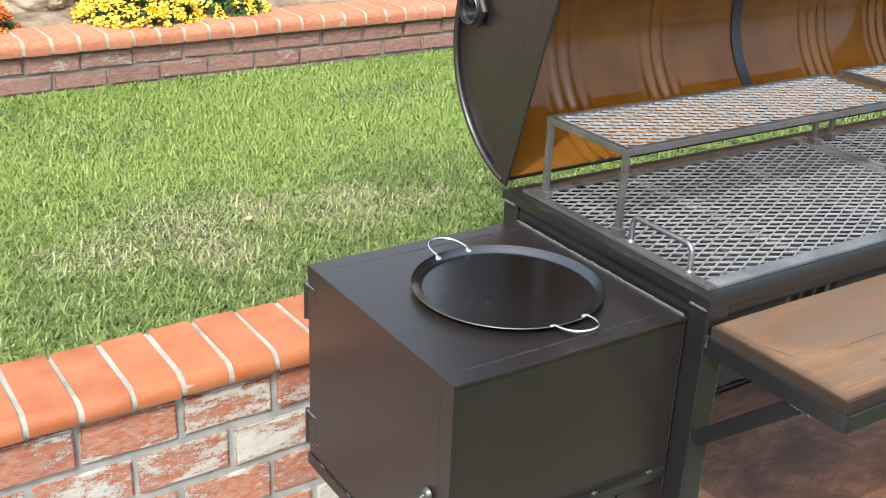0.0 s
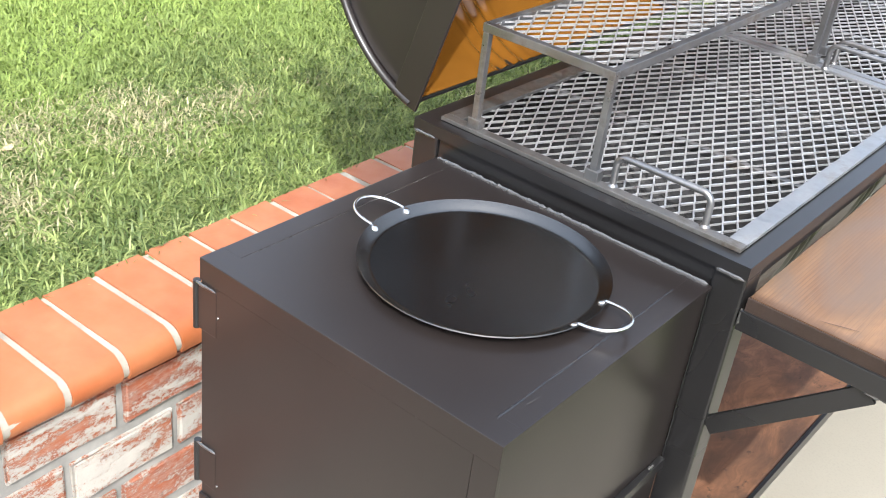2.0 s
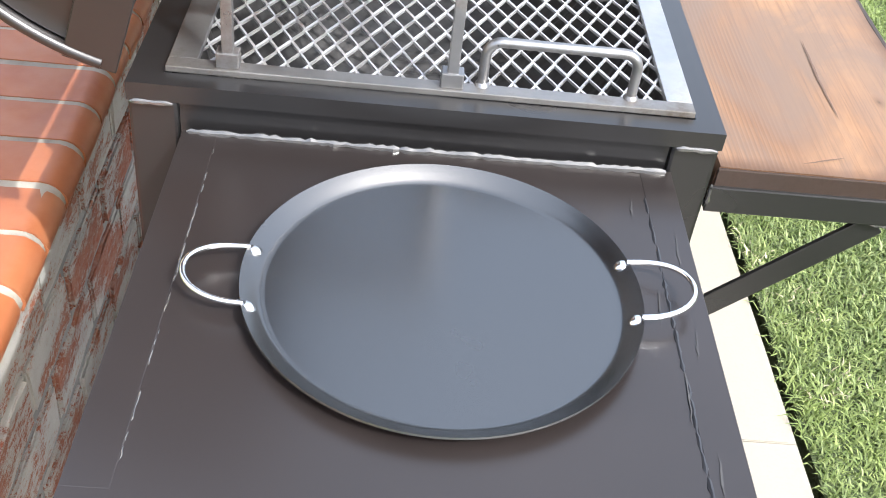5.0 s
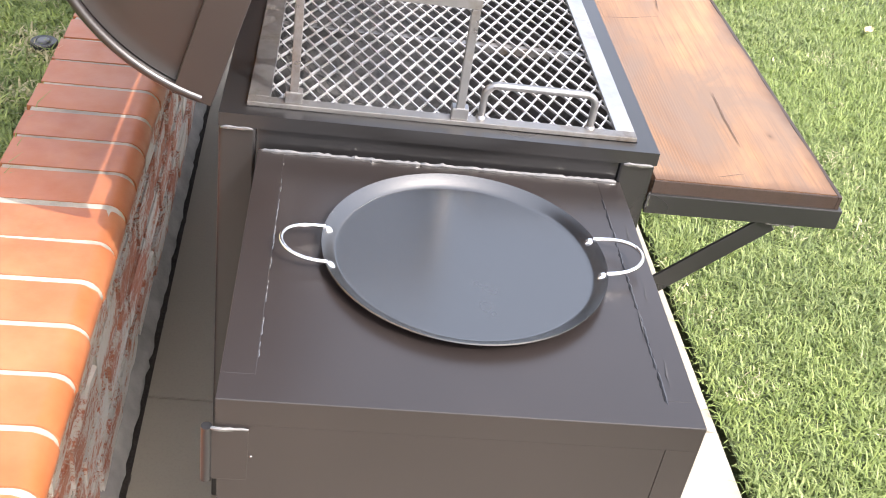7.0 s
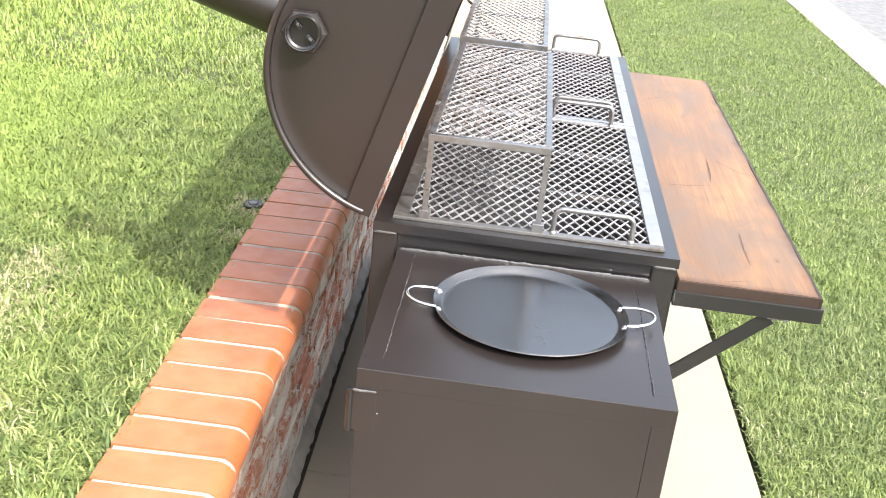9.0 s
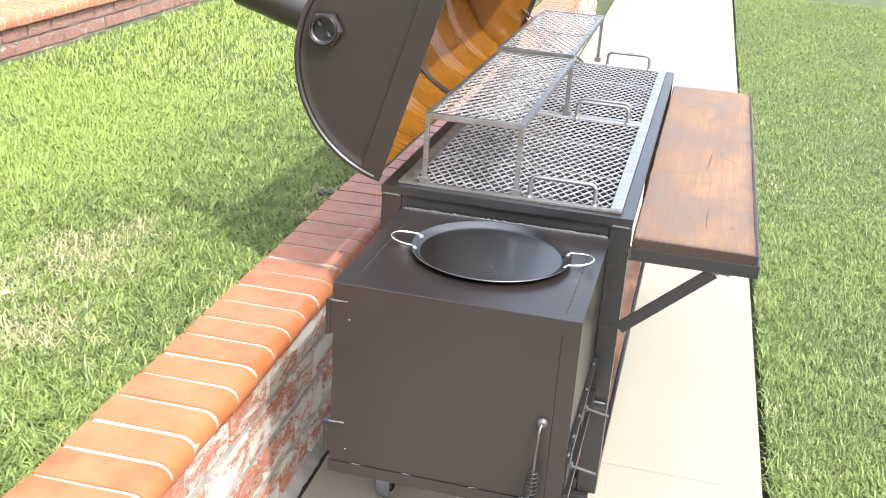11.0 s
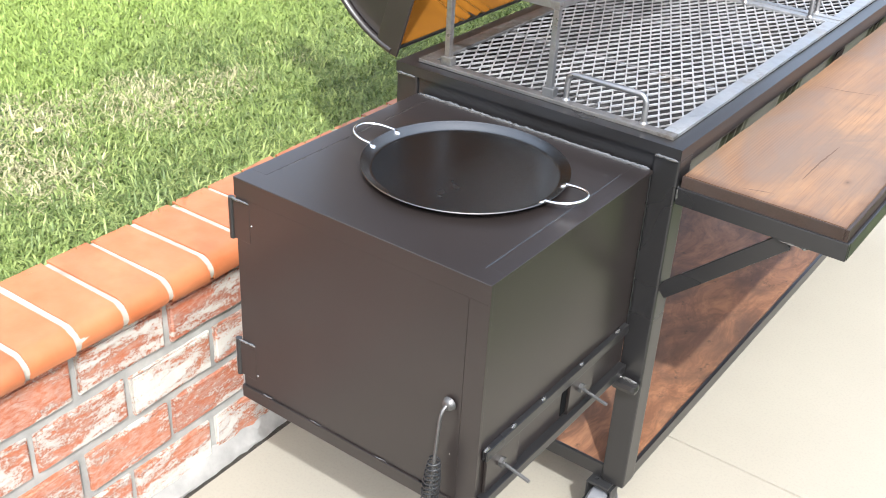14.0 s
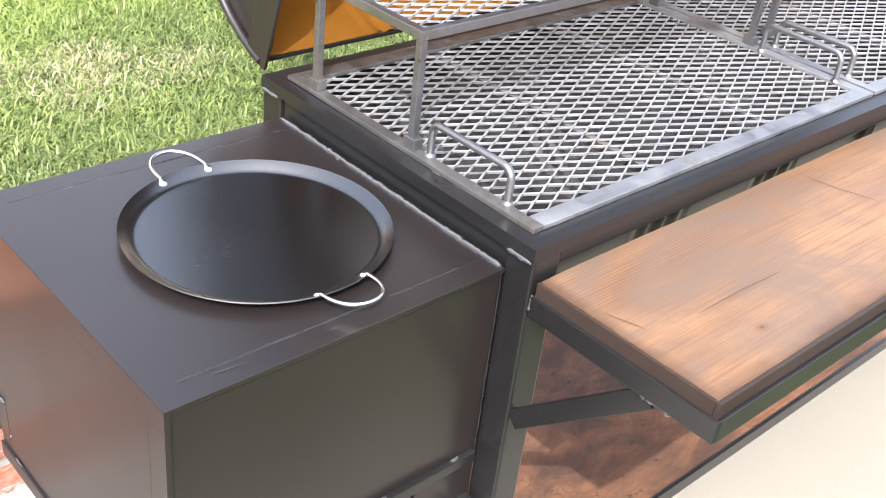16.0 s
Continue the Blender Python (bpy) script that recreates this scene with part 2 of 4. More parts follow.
SOIL = soil("sandy_garden_soil", (0.09, 0.065, 0.042), (0.27, 0.20, 0.135), 16)
LAWN_BASE = soil("turf_thatch", (0.028, 0.040, 0.014), (0.075, 0.085, 0.036), 25)
STUCCO = soil("rough_tan_stucco", (0.36, 0.29, 0.205), (0.52, 0.43, 0.32), 7)
STONE = soil("tan_garden_stone", (0.20, 0.155, 0.105), (0.44, 0.36, 0.26), 6)


def grass_mat(name, dark, light, straw, patches, amount, lush=None):
    """Blades: each its own green, straw-coloured in worn places with shapes of their own, fresher where it is lush."""
    m = Mat(name, light, 0.5, 0.0, 0.35)
    rnd = m.t.nodes.new("ShaderNodeNewGeometry").outputs["Random Per Island"]
    col = m.mix(m.ramp(rnd, [(0.0, 0.0), (0.5, 0.35), (1.0, 1.0)]), dark, light)
    col = m.mix(m.ramp(m.noise(1.7, 4), [(0.35, 0.0), (0.7, 0.5)]), col, (light[0] * 0.85, light[1] * 0.95, light[2] * 0.6))
    col = m.mix(m.ramp(m.noise(16, 3), [(0.40, 0.45), (0.58, 0.0)]), col, tuple(c * 0.75 for c in dark))
    wear = m.ramp(m.noise(3.2, 5), [(0.58, 0.0), (0.85, amount)])
    if lush:
        sep = m.t.nodes.new("ShaderNodeSeparateXYZ")
        m.link(m.coord, sep.inputs[0])
        far = m.ramp(m.math("ADD", m.math("MULTIPLY", sep.outputs[0], -0.5), m.math("MULTIPLY", m.noise(2.2, 4), 0.5)), [(0.75, 0.0), (1.02, 0.75)])
        col = m.mix(far, col, m.mix(rnd, tuple(c * 0.55 for c in lush), lush))
        wear = m.math("MULTIPLY", wear, m.math("SUBTRACT", 1.0, far))
    for (px, py), rad in patches:
        d = m.t.nodes.new("ShaderNodeVectorMath")
        d.operation = "DISTANCE"
        m.link(m.scaled((1, 1, 0)), d.inputs[0])
        d.inputs[1].default_value = (px, py, 0)
        near = m.ramp(m.math("ADD", d.outputs["Value"], m.math("MULTIPLY", m.noise(7, 6, 0.65), rad * 1.3)), [(rad * 0.7, 0.62), (rad * 2.0, 0.0)])
        wear = m.math("MAXIMUM", wear, near)
    pick = m.math("LESS_THAN", m.math("FRACT", m.math("MULTIPLY", rnd, 17.31)), wear)
    dry = m.mix(m.math("FRACT", m.math("MULTIPLY", rnd, 5.7)), tuple(c * 0.6 for c in straw), straw)
    m.set("Base Color", m.mix(pick, col, dry))
    tr = m.t.nodes.new("ShaderNodeBsdfTranslucent")
    m.link(m.mix(pick, m.mix(0.4, col, (0.20, 0.32, 0.06)), dry), tr.inputs[0])
    mx = m.t.nodes.new("ShaderNodeMixShader")
    mx.inputs[0].default_value = 0.28
    m.link(m.b.outputs[0], mx.inputs[1])
    m.link(tr.outputs[0], mx.inputs[2])
    m.link(mx.outputs[0], m.t.nodes["Material Output"].inputs[0])
    return m.m


GRASS_L = grass_mat("coarse_lawn_blade", (0.062, 0.097, 0.024), (0.325, 0.366, 0.130), (0.46, 0.42, 0.24), [((-1.04, 0.12), 0.22), ((-1.08, 0.34), 0.16), ((-0.97, 0.62), 0.18), ((-0.95, -0.14), 0.16), ((-0.80, 0.16), 0.15), ((-0.93, 0.84), 0.10), ((-0.53, 1.40), 0.09), ((-0.50, 1.18), 0.06)], 0.5, (0.31, 0.405, 0.095))
GRASS_R = grass_mat("verge_lawn_blade", (0.078, 0.112, 0.034), (0.285, 0.325, 0.130), (0.52, 0.48, 0.31), [], 0.5)
LEAF = Mat("dark_shrub_leaf", (0.035, 0.075, 0.018), 0.5).m
YELLOW = Mat("yellow_petals", (0.85, 0.62, 0.05), 0.6).m
ORANGE = Mat("orange_petals", (0.78, 0.20, 0.02), 0.6).m


# ---------- mesh helpers ----------
def part(name, bm, material, parent=None, label="", smooth=False):
    me = bpy.data.meshes.new(name)
    if smooth:
        for f in bm.faces:
            f.smooth = True
    bm.to_mesh(me)
    bm.free()
    me.materials.append(material)
    ob = new(name, me)
    ob.parent = parent
    if label:
        ob["label"] = label
    if smooth:
        me.set_sharp_from_angle(angle=radians(38))
    return ob


def thing(name, label, category, group="", at=(0, 0, 0), kind="", rz=0.0):
    ob = new(name)
    ob.empty_display_size = 0.05
    ob.matrix_world = pose(*at, 0, 0, rz)
    bpy.context.view_layer.update()
    return tagged(ob, label, category, group, kind)


def box(x0, x1, y0, y1, z0, z1, bev=0.0, bm=None, m=None):
    bm = bm or bmesh.new()
    r = bmesh.ops.create_cube(bm, size=1.0)
    mat = Matrix.Translation(((x0 + x1) / 2, (y0 + y1) / 2, (z0 + z1) / 2)) @ Matrix.Diagonal((x1 - x0, y1 - y0, z1 - z0, 1))
    bmesh.ops.transform(bm, matrix=(m @ mat) if m else mat, verts=r["verts"])
    if bev:
        edges = list({e for v in r["verts"] for e in v.link_edges})
        bmesh.ops.bevel(bm, geom=edges, offset=bev, segments=2, profile=0.6, affect="EDGES")
    return bm


def bar(a, b, w, h, up=(0, 0, 1), bev=0.0015, bm=None):
    """A rectangular bar from a to b, w wide and h high."""
    a, b = Vector(a), Vector(b)
    y = (b - a).normalized()
    x = y.cross(Vector(up)).normalized()
    z = x.cross(y)
    m = Matrix.Translation((a + b) / 2) @ Matrix((x, y, z)).transposed().to_4x4()
    n = (b - a).length / 2
    return box(-w / 2, w / 2, -n, n, -h / 2, h / 2, bev, bm, m)


def tube(pts, r, seg=10, closed=False, bm=None, wobble=0.0):
    """A round rod along points; r may be a list."""
    bm = bm or bmesh.new()
    pts = [Vector(p) for p in pts]
    n = len(pts)
    rings, side = [], None
    for i, p in enumerate(pts):
        if closed:
            d = pts[(i + 1) % n] - pts[i - 1]
        else:
            d = pts[min(i + 1, n - 1)] - pts[max(i - 1, 0)]
        d.normalize()
        if side is None:
            side = d.orthogonal().normalized()
        side = (side - d * side.dot(d)).normalized()
        other = d.cross(side)
        rad = r[i] if isinstance(r, (list, tuple)) else r
        rad *= 1 + wobble * random.uniform(-1, 1)
        rings.append([bm.verts.new(p + rad * (math.cos(a) * side + math.sin(a) * other)) for a in (math.tau * k / seg for k in range(seg))])
    for i in range(n if closed else n - 1):
        a, b = rings[i], rings[(i + 1) % n]
        for k in range(seg):
            bm.faces.new((a[k], a[(k + 1) % seg], b[(k + 1) % seg], b[k]))
    if not closed:
        bm.faces.new(reversed(rings[0]))
        bm.faces.new(rings[-1])
    return bm


def lathe(profile, seg=64, bm=None, m=None):
    """A turned form round z from (radius, height) pairs; radius 0 closes it."""
    bm = bm or bmesh.new()
    rings = []
    for r, z in profile:
        if r < 1e-6:
            v = Vector((0, 0, z))
            rings.append([bm.verts.new(m @ v if m else v)])
        else:
            ring = []
            for k in range(seg):
                v = Vector((r * math.cos(math.tau * k / seg), r * math.sin(math.tau * k / seg), z))
                ring.append(bm.verts.new(m @ v if m else v))
            rings.append(ring)
    for a, b in zip(rings, rings[1:]):
        for k in range(seg):
            q = (k + 1) % seg
            if len(a) == 1:
                bm.faces.new((a[0], b[q], b[k]))
            elif len(b) == 1:
                bm.faces.new((a[k], a[q], b[0]))
            else:
                bm.faces.new((a[k], a[q], b[q], b[k]))
    bmesh.ops.recalc_face_normals(bm, faces=bm.faces)
    return bm


def sheet(rows, bm=None):
    """A grid of quads from rows of points."""
    bm = bm or bmesh.new()
    vs = [[bm.verts.new(p) for p in row] for row in rows]
    for a, b in zip(vs, vs[1:]):
        for k in range(len(a) - 1):
            bm.faces.new((a[k], a[k + 1], b[k + 1], b[k]))
    return bm


def weld(pts, r=0.004, bm=None):
    """A lumpy weld bead along points a to b."""
    a, b = Vector(pts[0]), Vector(pts[1])
    n = max(3, int((b - a).length / 0.006))
    line, rad = [], []
    for i in range(n + 1):
        line.append(a.lerp(b, i / n) + Vector([random.uniform(-0.0006, 0.0006) for _ in range(3)]))
        rad.append(r * (0.8 + 0.2 * (i % 2) + random.uniform(-0.25, 0.3)) * (0.5 if i in (0, n) else 1))
    return tube(line, rad, 7, bm=bm)


def mesh_sheet(x0, x1, y0, y1, z, sx, sy, wide=0.0029, thick=0.0032):
    """Expanded metal: slanting strands that wave round diamond holes, long way along y."""
    bm = bmesh.new()
    ncol, nrow = round((x1 - x0) / sx), round((y1 - y0) / sy)
    sx, sy = (x1 - x0) / ncol, (y1 - y0) / nrow
    for c in range(ncol):
        for side in (0, 1):
            # one strand zigzags along y between the column's middle and its edge
            xm = x0 + (c + 0.5) * sx
            xe = x0 + (c + side) * sx
            pts = []
            for k in range(nrow * 2 + 1):
                y = y0 + k * sy / 2
                near = k % 2 == 0
                x = xm if near else xe
                flat = 0.05 * sy / 2
                if k > 0:
                    pts.append((x, y - flat, near))
                if k < nrow * 2:
                    pts.append((x, y + flat, near))
            prev = None
            for x, y, near in pts:
                tilt = 0.0003 * (1 if side else -1)
                w = wide / 2
                vs = [bm.verts.new((x - w, y, z + thick / 2 + tilt)), bm.verts.new((x + w, y, z + thick / 2 - tilt)),
                      bm.verts.new((x + w, y, z - thick / 2 - tilt)), bm.verts.new((x - w, y, z - thick / 2 + tilt))]
                if prev:
                    for i in range(4):
                        bm.faces.new((prev[i], prev[(i + 1) % 4], vs[(i + 1) % 4], vs[i]))
                prev = vs
    return bm


def handle_u(x0, x1, y, z0, z1, r=0.0055, axis="x"):
    """A bent rod handle standing on two feet."""
    c = 0.016
    pts = [(x0, z0), (x0, z1 - c)]
    for k in range(1, 6):
        a = math.pi / 2 * k / 5
        pts.append((x0 + c - c * math.cos(a), z1 - c + c * math.sin(a)))
    for k in range(0, 6):
        a = math.pi / 2 * k / 5
        pts.append((x1 - c + c * math.sin(a), z1 - c + c * math.cos(a)))
    pts.append((x1, z0))
    return tube([(px, y, pz) for px, pz in pts], r, 10)


# ---------- ground ----------
WX, WTURN = -0.222, 1.15          # the low wall's cap nose at y = 0, and the turn of its line


def edge_r(y):
    """The x of the path's lawn edge."""
    return 1.012 - 0.0135 * y


ground = part("ground", sheet([[(-200, -200, -0.06), (200, -200, -0.06)], [(-200, 200, -0.06), (200, 200, -0.06)]]), LAWN_BASE)
tagged(ground, "flat dull green ground round the garden", "ground", kind="structure")

YS = [-14.0, -8.0, -5.0, -2.1, 0.86, 3.9, 6.9, 9.9, 14.0, 24.0]
path = thing("pavement_path", "pale smooth concrete garden path in long slabs", "path", kind="structure")
for y0, y1 in zip(YS, YS[1:]):
    bm = bmesh.new()
    lo = [(-0.2075 - 0.02 * y0, y0 + 0.0009), (edge_r(y0), y0 + 0.0009), (edge_r(y1), y1 - 0.0009), (-0.2075 - 0.02 * y1, y1 - 0.0009)]
    top = [bm.verts.new((x, y, 0.0)) for x, y in lo]
    bot = [bm.verts.new((x, y, -0.10)) for x, y in lo]
    bm.faces.new(top)
    for k in range(4):
        bm.faces.new((top[k], bot[k], bot[(k + 1) % 4], top[(k + 1) % 4]))
    bmesh.ops.bevel(bm, geom=[e for e in bm.edges if e.verts[0].co.z > -0.01 and e.verts[1].co.z > -0.01], offset=0.0018, segments=2, affect="EDGES")
    far = [e for e in bm.edges if abs(e.verts[0].co.y - e.verts[1].co.y) > 1 and min(v.co.x for v in e.verts) > 0.5 and min(v.co.z for v in e.verts) > -0.0001]
    bmesh.ops.bevel(bm, geom=far, offset=0.014, segments=4, affect="EDGES", clamp_overlap=False)
    part("slab", bm, CONCRETE, path)

VERGE_BASE = soil("green_verge_thatch", (0.034, 0.048, 0.015), (0.085, 0.108, 0.035), 60)
GAP_SOIL = soil("damp_joint_soil", (0.012, 0.010, 0.008), (0.035, 0.028, 0.02), 60)
rows = []
for j in range(470):
    y = -5 + j * 0.03
    z = -0.005 + 0.006 * noise.noise(Vector((0.7, y * 17, 0)))
    rows.append([(-0.228 - 0.02 * y, y, z), (-0.2115 - 0.02 * y, y, z), (-0.2060 - 0.02 * y + 0.0025 * noise.noise(Vector((3.1, y * 23, 0))), y, -0.0035 + 0.006 * noise.noise(Vector((0.2, y * 29, 5))))])
joint = part("path_joint_soil", sheet(rows), GAP_SOIL, smooth=True)
tagged(joint, "dark damp soil in the gap along the wall's foot", "soil", kind="structure")

verge = part("verge_lawn_ground", sheet([[(edge_r(-14) + 0.026, -14, -0.012), (2.83, -14, -0.012)], [(edge_r(24) + 0.026, 24, -0.012), (2.83, 24, -0.012)]]), VERGE_BASE)
tagged(verge, "mown verge lawn soil beside the path", "lawn", kind="structure")
walkway = part("pavement_far", box(2.83, 3.32, -14, 24, -0.1, 0.0, 0.006), CONCRETE)
tagged(walkway, "pale concrete pavement strip beyond the verge", "pavement", kind="structure")
KERB = mortar_mat("grey_road_concrete", (0.13, 0.13, 0.132))
road = part("road_far", sheet([[(3.325, -14, -0.012), (14, -14, -0.012)], [(3.325, 24, -0.012), (14, 24, -0.012)]]), KERB)
tagged(road, "light grey concrete driveway beyond the pavement", "road", kind="structure")

# raised lawn behind the low wall, slightly uneven
rows = []
for j in range(96):
    y = -10 + j * 0.3
    rows.append([(-0.44 - 0.02 * y - i * (2.16 / 12), y, 0.497 + 0.012 * noise.noise(Vector((i * 0.5, j * 0.4, 3.1)))) for i in range(13)])
lawn = part("raised_lawn_ground", sheet(rows), LAWN_BASE, smooth=True)
tagged(lawn, "raised lawn soil behind the low brick wall", "lawn", kind="structure")


def field(p, cell, seed):
    """Smooth values from 0 to 1 over the plan, with bumps about one cell wide."""
    q = p / cell
    i = np.floor(q).astype(int)
    f = q - i
    f = f * f * (3 - 2 * f)
    lattice = np.random.default_rng(seed).random((512, 512))
    at = lambda dx, dy: lattice[(i[:, 0] + dx) % 512, (i[:, 1] + dy) % 512]
    low = at(0, 0) * (1 - f[:, 0]) + at(1, 0) * f[:, 0]
    high = at(0, 1) * (1 - f[:, 0]) + at(1, 1) * f[:, 0]
    return low * (1 - f[:, 1]) + high * f[:, 1]


def blades(name, count, xr, yr, zf, length, width, material, inside, seed, lean=0.9):
    """Single bent grass blades, five corners each, scattered over a field."""
    rng = np.random.default_rng(seed)
    p = np.empty((count, 2))
    p[:, 0] = rng.uniform(*xr, count)
    p[:, 1] = rng.uniform(*yr, count)
    p = p[inside(p[:, 0], p[:, 1])]
    n = len(p)
    clump = field(p, 0.05, seed) * 0.6 + field(p, 0.22, seed + 1) * 0.4
    ln = length * rng.uniform(0.5, 1.35, n) * (0.5 + 0.95 * clump)
    wd = width * rng.uniform(0.6, 1.3, n)
    a = rng.uniform(0, 2 * np.pi, n)
    tilt = lean * rng.uniform(0.12, 1.0, n) ** 0.6
    d = np.stack([np.cos(a), np.sin(a)], 1)
    s = np.stack([-d[:, 1], d[:, 0]], 1)
    z0 = zf(p[:, 0], p[:, 1]) - 0.004
    v = np.empty((n, 5, 3))
    mid_r, mid_z = 0.5 * ln * np.sin(tilt * 0.6), 0.5 * ln * np.cos(tilt * 0.6)
    tip_r, tip_z = mid_r + 0.55 * ln * np.sin(tilt * 1.45), mid_z + 0.55 * ln * np.cos(tilt * 1.45)
    for k, (rr, zz, w) in enumerate(((0, 0, -0.5), (0, 0, 0.5), (mid_r, mid_z, 0.42), (mid_r, mid_z, -0.42), (tip_r, tip_z, 0))):
        v[:, k, :2] = p + d * np.reshape(rr * np.ones(n), (n, 1)) + s * (wd * w)[:, None]
        v[:, k, 2] = z0 + zz
    base = (np.arange(n) * 5)[:, None]
    loops = np.concatenate([base + np.array([0, 1, 2, 3]), base + np.array([3, 2, 4])], 1).ravel()
    starts = np.stack([np.arange(n) * 7, np.arange(n) * 7 + 4], 1).ravel()
    me = bpy.data.meshes.new(name)
    me.vertices.add(n * 5)
    me.vertices.foreach_set("co", v.ravel())
    me.loops.add(len(loops))
    me.loops.foreach_set("vertex_index", loops.astype(np.int32))
    me.polygons.add(n * 2)
    me.polygons.foreach_set("loop_start", starts.astype(np.int32))
    me.update(calc_edges=True)
    me.materials.append(material)
    return new(name, me)


def left_in(x, y):
    return (x < -0.455 - 0.02 * y) & (x > -2.56)


def right_in(x, y):
    return (x > edge_r(y) + 0.030) & (x < 2.84)


def left_near(x, y):
    """Thins out away from the cap, so that no edge shows."""
    u = np.clip((x + 2.3) / 1.2, 0, 1) * np.clip((y + 0.9) / 0.6, 0, 1) * np.clip((2.8 - y) / 1.2, 0, 1)
    return left_in(x, y) & (np.random.default_rng(5).random(len(x)) < u)


flat = lambda h: (lambda x, y: np.full(len(x), h))
grass = [
    blades("lawn_grass", 190000, (-2.58, -0.45), (-0.9, 2.6), flat(0.50), 0.033, 0.0042, GRASS_L, left_in, 11, 2.05),
    blades("lawn_grass", 170000, (-2.3, -0.45), (-0.9, 2.8), flat(0.50), 0.034, 0.0044, GRASS_L, left_near, 12, 2.1),
    blades("lawn_grass", 50000, (-2.6, -0.45), (-10.0, -0.9), flat(0.50), 0.050, 0.013, GRASS_L, left_in, 15, 1.3),
    blades("lawn_grass", 90000, (-2.6, -0.45), (2.6, 9.0), flat(0.50), 0.040, 0.0055, GRASS_L, left_in, 13, 1.2),
    blades("lawn_grass", 2600, (-0.475, -0.44), (-1.0, 5.0), flat(0.50), 0.05, 0.0045, GRASS_L, lambda x, y: x < -0.448 - 0.02 * y, 14, 1.4),
]
for g in grass:
    tagged(g, "coarse green lawn grass with dry straw patches", "grass", kind="stuff")
grass = [
    blades("verge_grass", 210000, (0.98, 2.84), (-0.2, 3.6), flat(-0.012), 0.034, 0.0042, GRASS_R, right_in, 21, 1.5),
    blades("verge_grass", 150000, (0.8, 2.84), (3.6, 12.0), flat(-0.012), 0.030, 0.0048, GRASS_R, right_in, 22, 1.1),
    blades("verge_grass", 50000, (1.0, 2.84), (-10.0, -0.2), flat(-0.012), 0.036, 0.008, GRASS_R, right_in, 24, 1.2),
    blades("verge_grass", 18000, (0.85, 1.08), (-0.5, 9.0), flat(-0.012), 0.052, 0.0036, GRASS_R, lambda x, y: (x > edge_r(y) + 0.018) & (x < edge_r(y) + 0.065), 23, 1.5),
]
for g in grass:
    tagged(g, "short dense green verge grass with a trimmed edge", "grass", kind="stuff")


# ---------- brick walls ----------
def jig(bm, amount, seed):
    rnd = random.Random(seed)
    for v in bm.verts:
        v.co += Vector([rnd.uniform(-amount, amount) for _ in range(3)])
    return bm


def cap_profile(depth, thick, rad, inset=0.0):
    """Outline in x (0 at the nose, minus inwards) and z (0 at the top)."""
    pts = [(-depth + inset, -thick + inset), (-0.004 - inset, -thick + inset)]
    for k in range(6):
        a = math.pi / 2 * k / 5
        pts.append((-rad + (rad - inset) * math.cos(a), -rad + (rad - inset) * math.sin(a)))
    pts += [(-depth + inset, -inset)]
    return pts


def prism(profile, y0, y1, bm=None):
    bm = bm or bmesh.new()
    a = [bm.verts.new((x, y0, z)) for x, z in profile]
    b = [bm.verts.new((x, y1, z)) for x, z in profile]
    n = len(profile)
    bm.faces.new(a)
    bm.faces.new(reversed(b))
    for k in range(n):
        bm.faces.new((a[k], b[k], b[(k + 1) % n], a[(k + 1) % n]))
    bmesh.ops.recalc_face_normals(bm, faces=bm.faces)
    return bm


def data_of(bm, name, material, smooth=False):
    me = bpy.data.meshes.new(name)
    for f in bm.faces:
        f.smooth = smooth
    bm.to_mesh(me)
    bm.free()
    me.materials.append(material)
    if smooth:
        me.set_sharp_from_angle(angle=radians(40))
    return me


